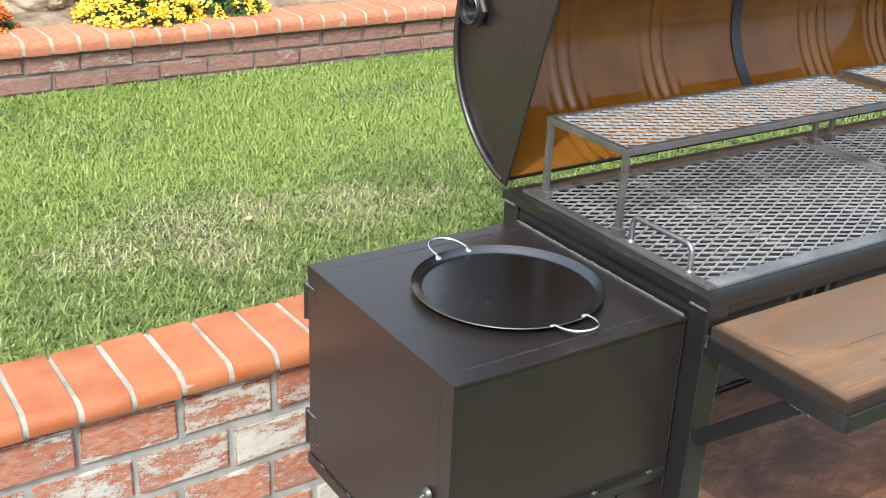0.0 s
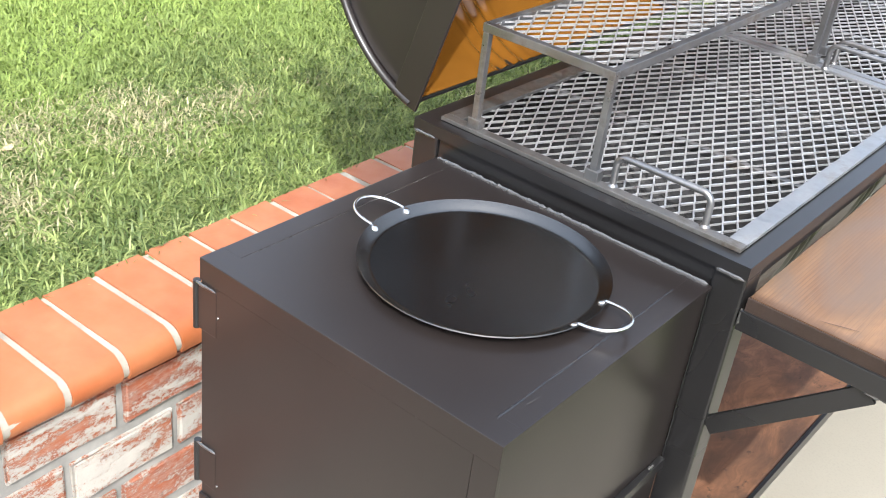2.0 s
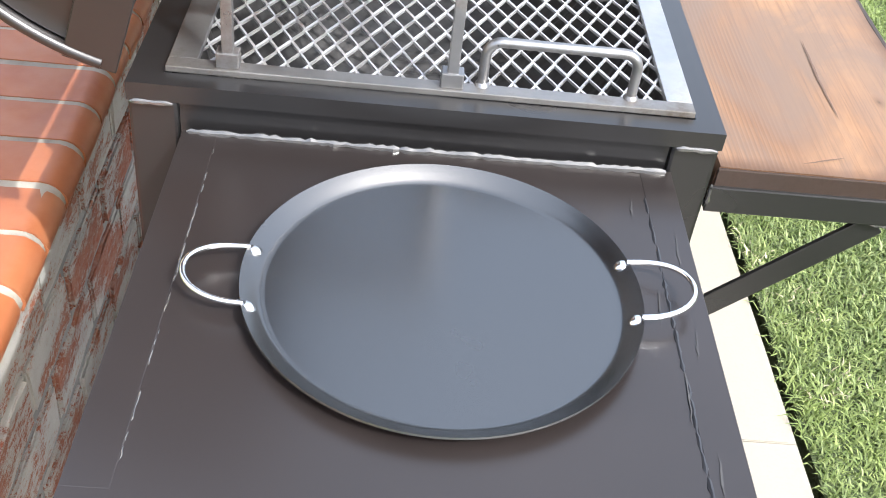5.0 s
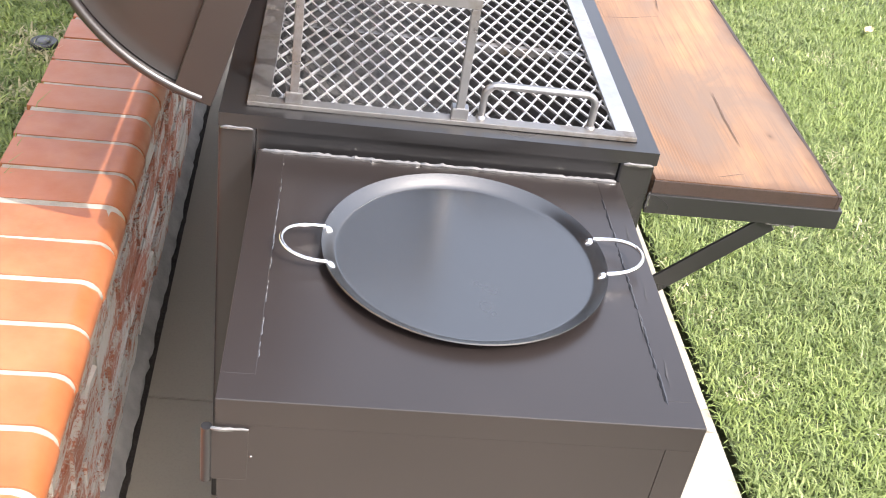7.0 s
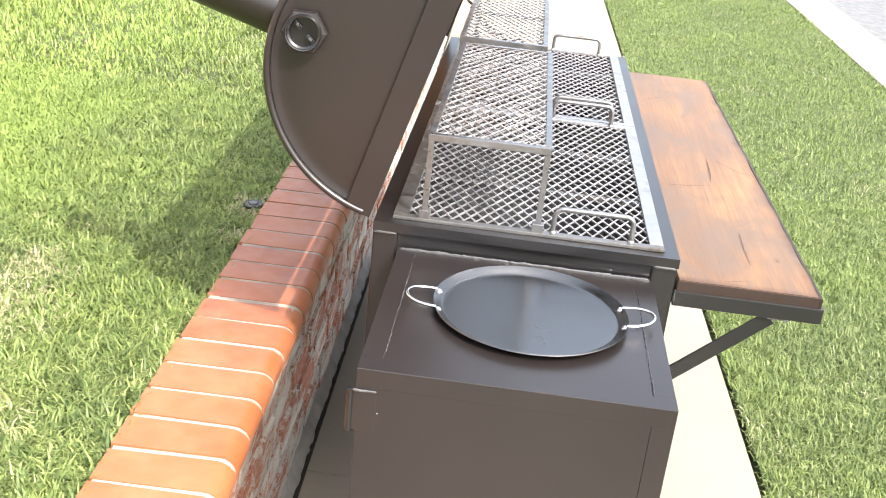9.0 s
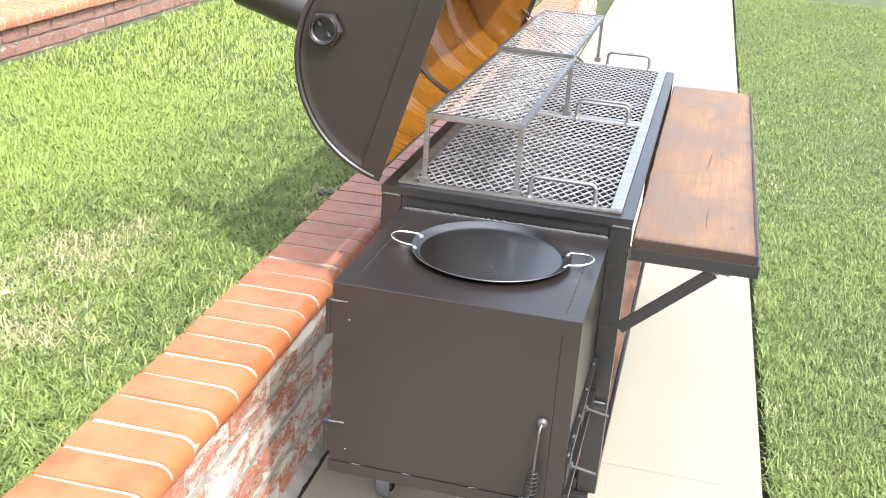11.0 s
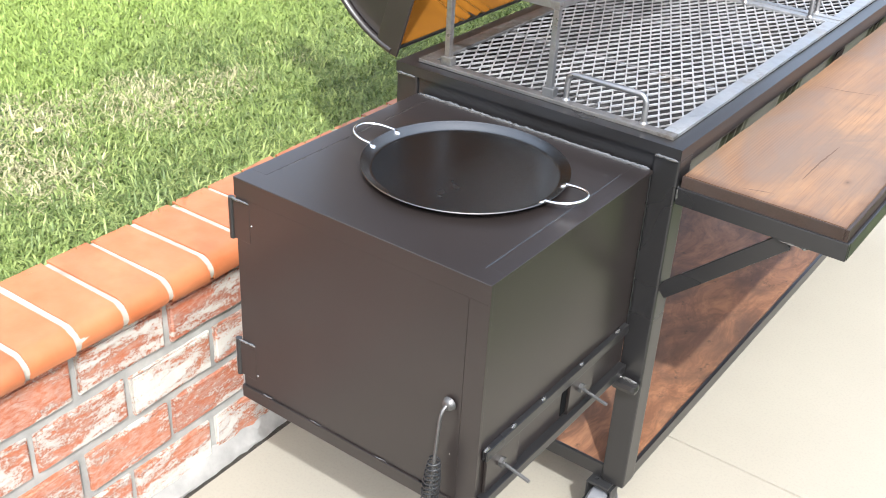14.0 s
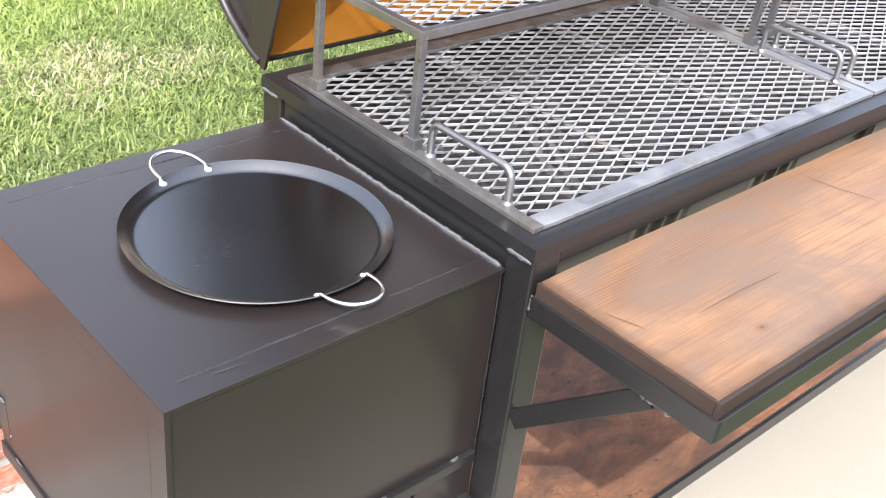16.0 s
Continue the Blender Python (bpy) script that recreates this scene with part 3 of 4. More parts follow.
def brick_wall(name, label, at, turn, y0, y1, top, cap_t, cap_d, pitch, phase, size, step, offsets, face_x, foot, drop, mats):
    """A low wall: a recessed mortar core, face bricks, and a bullnosed cap course set crosswise.
    size: a face brick's length and height; step: along and down, joints included; offsets: a joint's place in each course."""
    brick_m, cap_m, joint_m, cap_joint_m = mats
    w = thing(name, label, "brick wall", at=(at[0], at[1], 0), kind="structure", rz=turn)
    cap_bottom = top - cap_t
    rows = []
    for j in range(int((y1 - y0) / 0.03) + 1):
        y = y0 + j * 0.03
        rows.append([(-cap_d + 0.012, y, cap_bottom + 0.002)] + [
            (face_x - 0.0095 + 0.003 * noise.noise(Vector((1.3, y * 31, i * 1.7))), y, cap_bottom + 0.002 - i * (cap_bottom - (0.02 if foot else 0.42)) / 12) for i in range(13)])
    part("mortar_core", sheet(rows), joint_m, w, "grey mortar joints", smooth=True)
    if foot:
        part("footing", jig(sheet([[(face_x - 0.012, y, 0.040), (face_x + 0.003, y, 0.029), (face_x + 0.014, y, 0.016), (face_x + 0.023 + 0.004 * noise.noise(Vector((y * 14, 0, 0))), y, 0.004), (face_x + 0.022, y, -0.055)]
                                   for y in np.arange(y0, y1, 0.025)]), 0.0035, 5), FOOTING, w, "rough mortar skirt along the paving", smooth=True)
    part("cap_mortar", prism([(x, z + top) for x, z in cap_profile(cap_d - 0.004, cap_t, 0.034, 0.0025)], y0, y1), cap_joint_m, w, "pale cap joints", smooth=True)
    cap_len = pitch - 0.0135
    caps = [data_of(jig(prism(cap_profile(cap_d, cap_t + 0.001, 0.034), -cap_len / 2, cap_len / 2), 0.0011, s), "cap_brick", cap_m, True) for s in range(7)]
    k = math.ceil((y0 - phase) / pitch)
    while phase + (k + 1) * pitch < y1:
        ob = new("cap_brick", caps[(k * 3) % 7])
        ob.parent = w
        ob.location = (random.uniform(-0.002, 0.002), phase + (k + 0.5) * pitch, top + random.uniform(-0.0015, 0.0015))
        ob.rotation_euler = (random.uniform(-0.006, 0.006), random.uniform(-0.004, 0.004), random.uniform(-0.012, 0.012))
        k += 1
    ln, ht = size
    faces = []
    for s in range(9):
        rnd = random.Random(40 + s)
        bm = box(-0.02, 0, -ln / 2 + rnd.uniform(-0.003, 0.003), ln / 2 + rnd.uniform(-0.003, 0.003), -ht / 2, ht / 2 + rnd.uniform(-0.003, 0.002))
        bmesh.ops.subdivide_edges(bm, edges=[e for e in bm.edges if abs(e.verts[0].co.y - e.verts[1].co.y) > 0.1], cuts=3)
        bmesh.ops.bevel(bm, geom=[e for e in bm.edges if min(v.co.x for v in e.verts) > -0.001 and len(e.link_faces) == 2 and any(f.normal.x < 0.5 for f in e.link_faces)], offset=0.0045, segments=2, affect="EDGES")
        faces.append(data_of(jig(bm, 0.0017, 60 + s), "brick", brick_m))
    for c, off in enumerate(offsets):
        z = cap_bottom - drop - c * step[1] - ht / 2
        k = math.ceil((y0 - off) / step[0])
        while off + (k + 1) * step[0] < y1:
            ob = new("brick", faces[(k * 4 + c * 5) % 9])
            ob.parent = w
            ob.location = (face_x + random.uniform(-0.003, 0.002), off + (k + 0.5) * step[0], z + random.uniform(-0.002, 0.002))
            ob.rotation_euler = (random.uniform(-0.014, 0.014), 0, random.uniform(-0.010, 0.010))
            k += 1
    return w


brick_wall("wall_low", "low limed red brick retaining wall with an orange bullnose brick cap", (WX, 0), WTURN, -5.0, 8.6, 0.522, 0.046, 0.237, 0.1065, 0.030,
           (0.2035, 0.092), (0.2175, 0.1137), (0.032, -0.073, 0.022, 0.130), -0.020, True, 0.016, (BRICK, CAP, MORTAR, CAP_MORTAR))
brick_wall("wall_planter", "low weathered brick planter wall with an orange bullnose cap", (-2.545, 0), 1.15, -4.6, 8.6, 0.715, 0.060, 0.237, 0.1065, 0.05,
           (0.202, 0.062), (0.213, 0.072), (0.05, 0.1565, 0.05), -0.026, False, 0.012, (BRICK_FAR, CAP_FAR, MORTAR_FAR, CAP_MORTAR_FAR))

# planter bed, stucco wall and plants beyond the lawn
rows = []
for j in range(64):
    y = -10 + j * 0.3
    rows.append([(-2.70 - i * 0.16, y, 0.665 + 0.03 * i + 0.03 * noise.noise(Vector((i * 0.9, j * 0.8, 1.7)))) for i in range(8)])
bed = part("planter_bed", sheet(rows), SOIL, smooth=True)
tagged(bed, "brown garden soil in the planter behind the lawn", "soil", kind="structure")
rows = []
for j in range(155):
    y = -9.6 + j * 0.12
    rows.append([(-3.55 + 0.05 * noise.noise(Vector((0.5, j * 0.5, i * 0.5))) + 0.02 * noise.noise(Vector((4.5, j * 1.9, i * 1.9))) - 0.03 * i, y, 0.6 + i * 0.14) for i in range(12)])
stucco = part("wall_stucco", sheet(rows), STUCCO, smooth=True)
stucco.modifiers.new("thick", "SOLIDIFY").thickness = 0.2
tagged(stucco, "rough tan stucco garden wall behind the planter", "wall", kind="structure")


def stone(at, r, seed):
    bm = bmesh.new()
    bmesh.ops.create_icosphere(bm, subdivisions=5, radius=1.0)
    for v in bm.verts:
        n = noise.noise(v.co * 1.3 + Vector((seed, 0, 0))) * 0.35 + noise.noise(v.co * 4 + Vector((0, seed, 0))) * 0.14
        n += abs(noise.noise(v.co * 9 + Vector((0, 0, seed)))) * 0.09 + noise.noise(v.co * 22 + Vector((seed, seed, 0))) * 0.03
        v.co = Vector((v.co.x * r * 0.8, v.co.y * r * 1.2, v.co.z * r * 0.7)) * (1 + n)
    ob = part("garden_stone", bm, STONE, smooth=True)
    ob.location = at
    tagged(ob, "rough tan boulder half sunk in the planter soil", "stone", group="planter stones")


for i, (y, x, r) in enumerate(((-0.5, -3.1, 0.2), (0.2, -3.15, 0.19), (0.95, -3.1, 0.21), (1.55, -3.15, 0.22), (2.2, -3.1, 0.19), (3.0, -3.15, 0.22))):
    stone((x, y, 0.78), r, i * 3.7)


def plant(name, label, at, r, h, nleaf, nflower, petal, seed):
    """A low mound of small leaves, with clusters of tiny flowers on top."""
    rnd = random.Random(seed)
    p = thing(name, label, "plant", at=at)
    bm = bmesh.new()
    for _ in range(nleaf):
        a, q = rnd.uniform(0, math.tau), math.sqrt(rnd.random())
        c = Vector((math.cos(a) * q * r, math.sin(a) * q * r, h * (1 - q * q) * rnd.uniform(0.3, 1.0)))
        s = rnd.uniform(0.012, 0.028)
        m = Matrix.Translation(c) @ Euler([rnd.uniform(-1.2, 1.2), rnd.uniform(-1.2, 1.2), rnd.uniform(0, 6.3)]).to_matrix().to_4x4()
        vs = [bm.verts.new(m @ Vector(v)) for v in ((-s, 0, 0), (0, -s * 0.5, 0.004), (s, 0, 0), (0, s * 0.5, 0.004))]
        bm.faces.new(vs)
    tagged(part("foliage", bm, LEAF, p, "dark green leaves"), kind="stuff")
    if nflower:
        bm = bmesh.new()
        for _ in range(nflower):
            a, q = rnd.uniform(0, math.tau), math.sqrt(rnd.random())
            c = Vector((math.cos(a) * q * r, math.sin(a) * q * r, h * (1.05 - q * q * 0.9)))
            for _ in range(12):
                o = c + Vector([rnd.uniform(-0.016, 0.016) for _ in range(3)])
                s = rnd.uniform(0.005, 0.009)
                m = Matrix.Translation(o) @ Euler([rnd.uniform(-0.9, 0.9), rnd.uniform(-0.9, 0.9), rnd.uniform(0, 6.3)]).to_matrix().to_4x4()
                vs = [bm.verts.new(m @ Vector((s * math.cos(k * math.tau / 5), s * math.sin(k * math.tau / 5), 0.0))) for k in range(5)]
                bm.faces.new(vs)
        tagged(part("blossom", bm, petal, p, "clustered small bright petals"), kind="stuff")
    return p


plant("flowering_plant", "mound of bright yellow flowers in the planter bed", (-2.86, 0.60, 0.66), 0.27, 0.27, 900, 620, YELLOW, 1)
plant("flowering_plant", "loose yellow flowering plant with dark leaves in the planter", (-2.86, 0.97, 0.66), 0.22, 0.2, 1200, 120, YELLOW, 2)
plant("flowering_plant", "small orange flowering plant in the planter bed", (-2.84, -0.06, 0.66), 0.16, 0.2, 600, 110, ORANGE, 3)
plant("shrub", "low dark green shrub in the planter bed", (-2.95, 2.0, 0.68), 0.26, 0.2, 1100, 0, None, 4)
plant("shrub", "dry brownish low shrub in the planter bed", (-2.95, 4.6, 0.68), 0.26, 0.25, 1000, 0, None, 5)

DRY_LEAF = soil("dry_leaf", (0.42, 0.30, 0.16), (0.60, 0.47, 0.30), 60)


def leaf(at, size, turn, label):
    """A curled dry leaf, pointed at both ends, with some thickness."""
    rows = []
    for j in range(9):
        u = j / 8
        w = size * 0.32 * math.sin(math.pi * (0.06 + 0.88 * u)) ** 0.8
        rows.append([(size * (u - 0.5), w * v, 0.18 * size * (v * v + (2 * u - 1) ** 2 * 0.6)) for v in (-1, -0.5, 0, 0.5, 1)])
    ob = part("dry_leaf", sheet(rows), DRY_LEAF, smooth=True)
    ob.matrix_world = pose(*at, 8, -5, turn)
    ob.modifiers.new("thick", "SOLIDIFY").thickness = 0.0008
    tagged(ob, label, "leaf", group="fallen leaves")


leaf((2.32, 3.30, 0.010), 0.055, 40, "small tan fallen leaf on the verge grass")
leaf((-0.99, 0.29, 0.512), 0.028, 100, "pale curled dry leaf on the worn lawn")

# pop-up sprinkler at the lawn's edge
spr = thing("sprinkler_head", "small black pop-up sprinkler in worn turf", "sprinkler", at=(-0.522, 1.395, 0.494))
part("body", lathe([(0.0, 0.0), (0.027, 0.0), (0.029, 0.012), (0.029, 0.021), (0.026, 0.024), (0.018, 0.023), (0.016, 0.021), (0.0, 0.021)], 28), BLACK, spr, smooth=True)
part("nozzle_cap", lathe([(0.0135, 0.0205), (0.0135, 0.025), (0.011, 0.027), (0.005, 0.0265), (0.0, 0.026)], 20), RUBBER, spr, "grey centre cap", smooth=True)


# ---------- the barrel smoker ----------
SHELF_WOOD = wood("worn_shelf_board", (0.246, 0.140, 0.072), (0.078, 0.042, 0.024), (0.104, 0.073, 0.054), 0.42, 1.0, 0.05, [((0.785, 0.66), 0.0024)], (0.843, 0.4945))
def burl(name, light, dark, stain):
    """Reddish board with a rolling, mottled figure and dark soaked-in blotches."""
    m = Mat(name, light, 0.42, 0.0, 0.32)
    roll = m.t.nodes.new("ShaderNodeTexNoise")
    roll.inputs["Scale"].default_value = 4.0
    roll.inputs["Detail"].default_value = 4.0
    m.link(m.scaled((1.0, 0.6, 1.0)), roll.inputs["Vector"])
    bend = m.t.nodes.new("ShaderNodeVectorMath")
    bend.operation = "MULTIPLY_ADD"
    m.link(roll.outputs["Color"], bend.inputs[0])
    bend.inputs[1].default_value = (0.30, 0.30, 0.0)
    m.link(m.scaled((1.0, 0.30, 1.0)), bend.inputs[2])
    wave = m.noise(30, 6, 0.62, bend.outputs[0])
    fine = m.noise(110, 5, 0.6, bend.outputs[0])
    blot = m.noise(5.5, 6, 0.62, m.scaled((1.0, 0.6, 1.0)), 0.6)
    speck = m.noise(36, 4, 0.7, m.scaled((1.0, 0.7, 1.0)))
    a = m.mix(m.ramp(wave, [(0.36, 0.0), (0.64, 0.9)]), light, dark)
    a = m.mix(m.ramp(fine, [(0.45, 0.0), (0.66, 0.55)]), a, dark)
    a = m.mix(m.ramp(blot, [(0.47, 0.0), (0.62, 0.75)]), a, stain)
    a = m.mix(m.ramp(speck, [(0.62, 0.0), (0.72, 0.8)]), a, tuple(c * 0.5 for c in stain))
    m.set("Base Color", a)
    m.set("Roughness", m.ramp(blot, [(0.3, 0.36), (0.7, 0.52)]))
    m.bump(m.mix(0.5, wave, fine), 0.16, 0.0008)
    return m.m


LOW_WOOD = burl("dark_red_shelf_board", (0.20, 0.098, 0.050), (0.088, 0.040, 0.022), (0.042, 0.026, 0.019))


smoker = thing("barrel_smoker", "dark brown steel drum barbecue smoker with open lid and side firebox", "barbecue")
X0, X1, Y0, Y1 = -0.054, 0.553, 0.488, 2.252      # outline of the frame
ZT = 0.884                                        # its top


def post(x, y):
    return part("post", box(x, x + 0.05, y, y + 0.05, 0.132, 0.8635, 0.004), PAINT_FRAME, smoker)


for x in (X0, X1 - 0.05):
    for y in (Y0 + 0.001, Y1 - 0.051):
        post(x, y)
# the rim's four flats are welded into one ring
bm = bmesh.new()
ring = []
for z in (0.864, ZT):
    for x0, x1, y0, y1 in ((X0, X1 + 0.001, Y0 - 0.002, Y1), (X0 + 0.034, X1 - 0.027, Y0 + 0.022, Y1 - 0.024)):
        ring.append([bm.verts.new((x, y, z)) for x, y in ((x0, y0), (x1, y0), (x1, y1), (x0, y1))])
lo_out, lo_in, hi_out, hi_in = ring
for k in range(4):
    j = (k + 1) % 4
    bm.faces.new((lo_out[k], lo_out[j], hi_out[j], hi_out[k]))
    bm.faces.new((lo_in[j], lo_in[k], hi_in[k], hi_in[j]))
    bm.faces.new((hi_out[k], hi_out[j], hi_in[j], hi_in[k]))
    bm.faces.new((lo_out[j], lo_out[k], lo_in[k], lo_in[j]))
bmesh.ops.bevel(bm, geom=[e for e in bm.edges if e.calc_face_angle() > 1], offset=0.003, segments=2, profile=0.6, affect="EDGES")
part("top_rail", bm, PAINT_FRAME, smoker)
part("side_strip", box(X1 - 0.044, X1 - 0.004, Y0 + 0.055, Y1 - 0.055, 0.842, 0.8635, 0.002), PAINT_FRAME, smoker)
part("end_plate", box(X0 + 0.051, X1 - 0.051, Y0 + 0.006, Y0 + 0.012, 0.50, 0.8635), PAINT_FRAME, smoker)
part("end_plate", box(X0 + 0.051, X1 - 0.051, Y1 - 0.012, Y1 - 0.006, 0.56, 0.8635), PAINT_FRAME, smoker)
part("weld_bead", weld([(X0 + 0.003, Y0 - 0.002, 0.8625), (X0 + 0.046, Y0 - 0.002, 0.8625)], 0.0032), WELD, smoker, smooth=True)
part("weld_bead", weld([(X1 - 0.046, Y0 - 0.002, 0.8625), (X1 - 0.003, Y0 - 0.002, 0.8625)], 0.0032), WELD, smoker, smooth=True)

# lower half of the two drums, with rolled hoops
DX, DR = 0.249, 0.286
HOOPS = [Y0 + 0.006 + 0.29, Y0 + 0.006 + 0.585, 1.37 + 0.29, 1.37 + 0.585]


def hoop(y):
    """How far the drum's wall stands out at y: ripples at each rolled hoop."""
    d = 0.0
    for h in HOOPS:
        u = (y - h) / 0.075
        if abs(u) < 1:
            d += 0.0034 * math.cos(u * math.pi * 4.0) * (1 - u * u)
    return d


def drum_rows(radius, a0, a1, cx, cz, ux=None, uz=None, n=30):
    rows = []
    ys = np.linspace(Y0 + 0.014, Y1 - 0.014, 380)
    for y in ys:
        r = radius + hoop(y)
        rows.append([(cx + r * math.cos(a), y, cz + r * math.sin(a)) for a in np.linspace(a0, a1, n)])
    return rows


drum = part("drum", sheet(drum_rows(DR, math.pi, math.tau, DX, 0.862)), PAINT, smoker, smooth=True)
part("drum_inside", sheet(drum_rows(DR - 0.004, math.pi, math.tau, DX, 0.862)), BURNT, smoker, "scorched bare grey steel inside", smooth=True)
part("drum_seam", tube([(DX + (DR + 0.004) * math.cos(a), 1.37, 0.862 + (DR + 0.004) * math.sin(a)) for a in np.linspace(math.pi, math.tau, 28)], 0.008, 8), PAINT, smoker, smooth=True)
for y in (0.80, 1.10, 1.66, 1.96):
    part("grate_support", box(-0.01, 0.515, y - 0.007, y + 0.007, 0.868, 0.8815, 0.001), RACK_STEEL, smoker, "bare steel cross bar")

# hinged lid, swung up and back
HX, HZ = -0.079, 0.893
E1, E2 = Vector((0.292, 0, 0.9564)), Vector((-0.9564, 0, 0.292))


def lid_at(u, v, y):
    """u: along the cut edge away from the hinge; v: outwards over the shell."""
    return Vector((HX, y, HZ)) + E1 * u + E2 * v


LR = 0.287
lid = part("lid", sheet([[lid_at(0.29 + (LR + hoop(y)) * math.cos(a), (LR + hoop(y)) * math.sin(a), y) for a in np.linspace(0, math.pi, 40)]
                         for y in np.linspace(Y0 + 0.012, Y1 - 0.012, 380)]), PAINT, smoker, smooth=True)
part("lining", sheet([[lid_at(0.29 + (LR - 0.004 + hoop(y)) * math.cos(a), (LR - 0.004 + hoop(y)) * math.sin(a), y) for a in np.linspace(0, math.pi, 40)]
                      for y in np.linspace(Y0 + 0.027, Y1 - 0.027, 380)]), liner(), lid, "glossy ochre drum lining", smooth=True)
SEAM = Mat("black_seam_and_gap", (0.015, 0.015, 0.017), 0.3).m
part("seam_band", sheet([[lid_at(0.29 + (LR - 0.008) * math.cos(a), (LR - 0.008) * math.sin(a), y) for a in np.linspace(0, math.pi, 40)] for y in (1.352, 1.36, 1.38, 1.388)]), SEAM, lid, "black band over the joined drums", smooth=True)
for y, s in ((Y0 + 0.016, -1), (Y1 - 0.016, 1)):
    bm = bmesh.new()
    rings = []
    prof = [(0.0, 0.0), (0.10, 0.001), (0.20, 0.0), (0.250, 0.0), (0.266, -0.0015), (0.275, 0.0), (0.283, 0.002)]
    for r, dy in prof:
        rings.append([lid_at(0.29 + max(r, 0.001) * math.cos(a), max(r, 0.001) * math.sin(a), y - s * 0.006 - s * dy * -1) for a in np.linspace(0, math.pi, 48)])
    sheet(rings, bm)
    part("lid_end", bm, PAINT, lid, smooth=True)
    part("end_lining", sheet([[p - Vector((0, s * 0.006, 0)) for p in ring] for ring in rings]), bpy.data.materials["ochre_phenolic_lining"], lid, "glossy ochre inside", smooth=True)
    part("rolled_rim", tube([lid_at(0.29 + 0.2885 * math.cos(a), 0.2885 * math.sin(a), y - s * 0.004 + s * 0.008) for a in np.linspace(0, math.pi, 60)], 0.0068, 10), PAINT, lid, smooth=True)
    part("end_bar", bar(lid_at(-0.004, 0.011, y + s * 0.004), lid_at(0.584, 0.011, y + s * 0.004), 0.006, 0.054, up=E2), PAINT, lid)
part("edge_bar", bar(lid_at(0.002, 0.008, Y0 + 0.02), lid_at(0.002, 0.008, Y1 - 0.02), 0.006, 0.022, up=E2), PAINT_FRAME, lid)
part("edge_bar", bar(lid_at(0.58, 0.014, Y0 + 0.02), lid_at(0.58, 0.014, Y1 - 0.02), 0.006, 0.036, up=E2), PAINT_FRAME, lid)

# threaded bung in the lid's end, and the chimney
BU = Vector((-0.213, Y0 + 0.008, 1.240))
m = Matrix.Translation(BU) @ Matrix.Rotation(radians(90), 4, "X")
part("bung_nut", lathe([(0.045, -0.003), (0.045, 0.002), (0.0425, 0.007), (0.034, 0.009)], 6, m=m), PAINT, lid)
part("bung", lathe([(0.0350, 0.0), (0.0350, 0.015), (0.0330, 0.018), (0.0305, 0.017), (0.0300, 0.013), (0.0285, 0.012), (0.0295, 0.010), (0.0280, 0.009), (0.0290, 0.007),
                    (0.0275, 0.006), (0.0270, -0.004), (0.0, -0.004)], 40, m=m), PAINT_FRAME, lid, "threaded dark steel bung", smooth=True)
for q in (-1, 1):
    turn = Matrix.Rotation(radians(42), 4, "Y")
    part("bung_lug", box(-0.010, 0.010, -0.006, 0.0, -0.005, 0.005, 0.002, m=Matrix.Translation(BU + Vector((q * 0.0125, 0.004, -q * 0.0125))) @ turn), SPRING, lid)
    part("bung_rivet", lathe([(0.0040, 0.0), (0.0035, 0.002), (0.0, 0.003)], 10, m=Matrix.Translation(BU + Vector((q * 0.0125, -0.002, -q * 0.0125))) @ Matrix.Rotation(radians(90), 4, "X")), WELD, lid, smooth=True)
CH = 0.205
c0, c1 = lid_at(0.29, 0.25, 0.60), lid_at(0.29, 0.25 + CH + 0.035, 0.60)
ax = (c1 - c0).normalized()
sd = Vector((0, 1, 0))
ot = ax.cross(sd)
rows = []
for k, (d, r) in enumerate(((0.0, 0.056), (CH * 0.5, 0.056), (CH + 0.035, 0.056), (CH + 0.035, 0.0535), (0.0, 0.0535))):
    rows.append([c0 + ax * d + r * (math.cos(a) * sd + math.sin(a) * ot) for a in np.linspace(0, math.tau, 41)])
part("chimney", sheet(rows), PAINT, lid, "round steel flue pipe", smooth=True)

# side shelf on angle iron, with braces
SX0, SX1, SZ = 0.5575, 0.846, 0.838
for a in ((X1 + 0.002, SX1 + 0.004, Y0 + 0.000, Y0 + 0.006), (X1 + 0.002, SX1 + 0.004, Y1 - 0.006, Y1)):
    part("shelf_bracket", box(*a, 0.784, 0.816, 0.0015), PAINT_FRAME, smoker)
    yy = a[2] + 0.0065 if a[2] < 1 else a[2] - 0.0305
    part("shelf_bracket", box(X1 + 0.002, SX1 - 0.002, yy, yy + 0.024, 0.7845, 0.790, 0.001), PAINT_FRAME, smoker)
part("shelf_rail", box(SX1 - 0.001, SX1 + 0.005, Y0 + 0.0065, Y1 - 0.0065, 0.784, 0.816, 0.0015), PAINT_FRAME, smoker)
for y in (Y0 + 0.010, Y1 - 0.012):
    part("shelf_brace", bar((X1 + 0.001, y, 0.603), (0.752, y, 0.781), 0.006, 0.030), PAINT_FRAME, smoker)
part("weld_bead", weld([(0.742, Y0 + 0.004, 0.783), (0.79, Y0 + 0.004, 0.783)], 0.004), WELD, smoker, smooth=True)
part("weld_bead", weld([(X1 + 0.003, Y0 + 0.002, 0.818), (X1 + 0.003, Y0 + 0.002, 0.79)], 0.003), WELD, smoker, smooth=True)


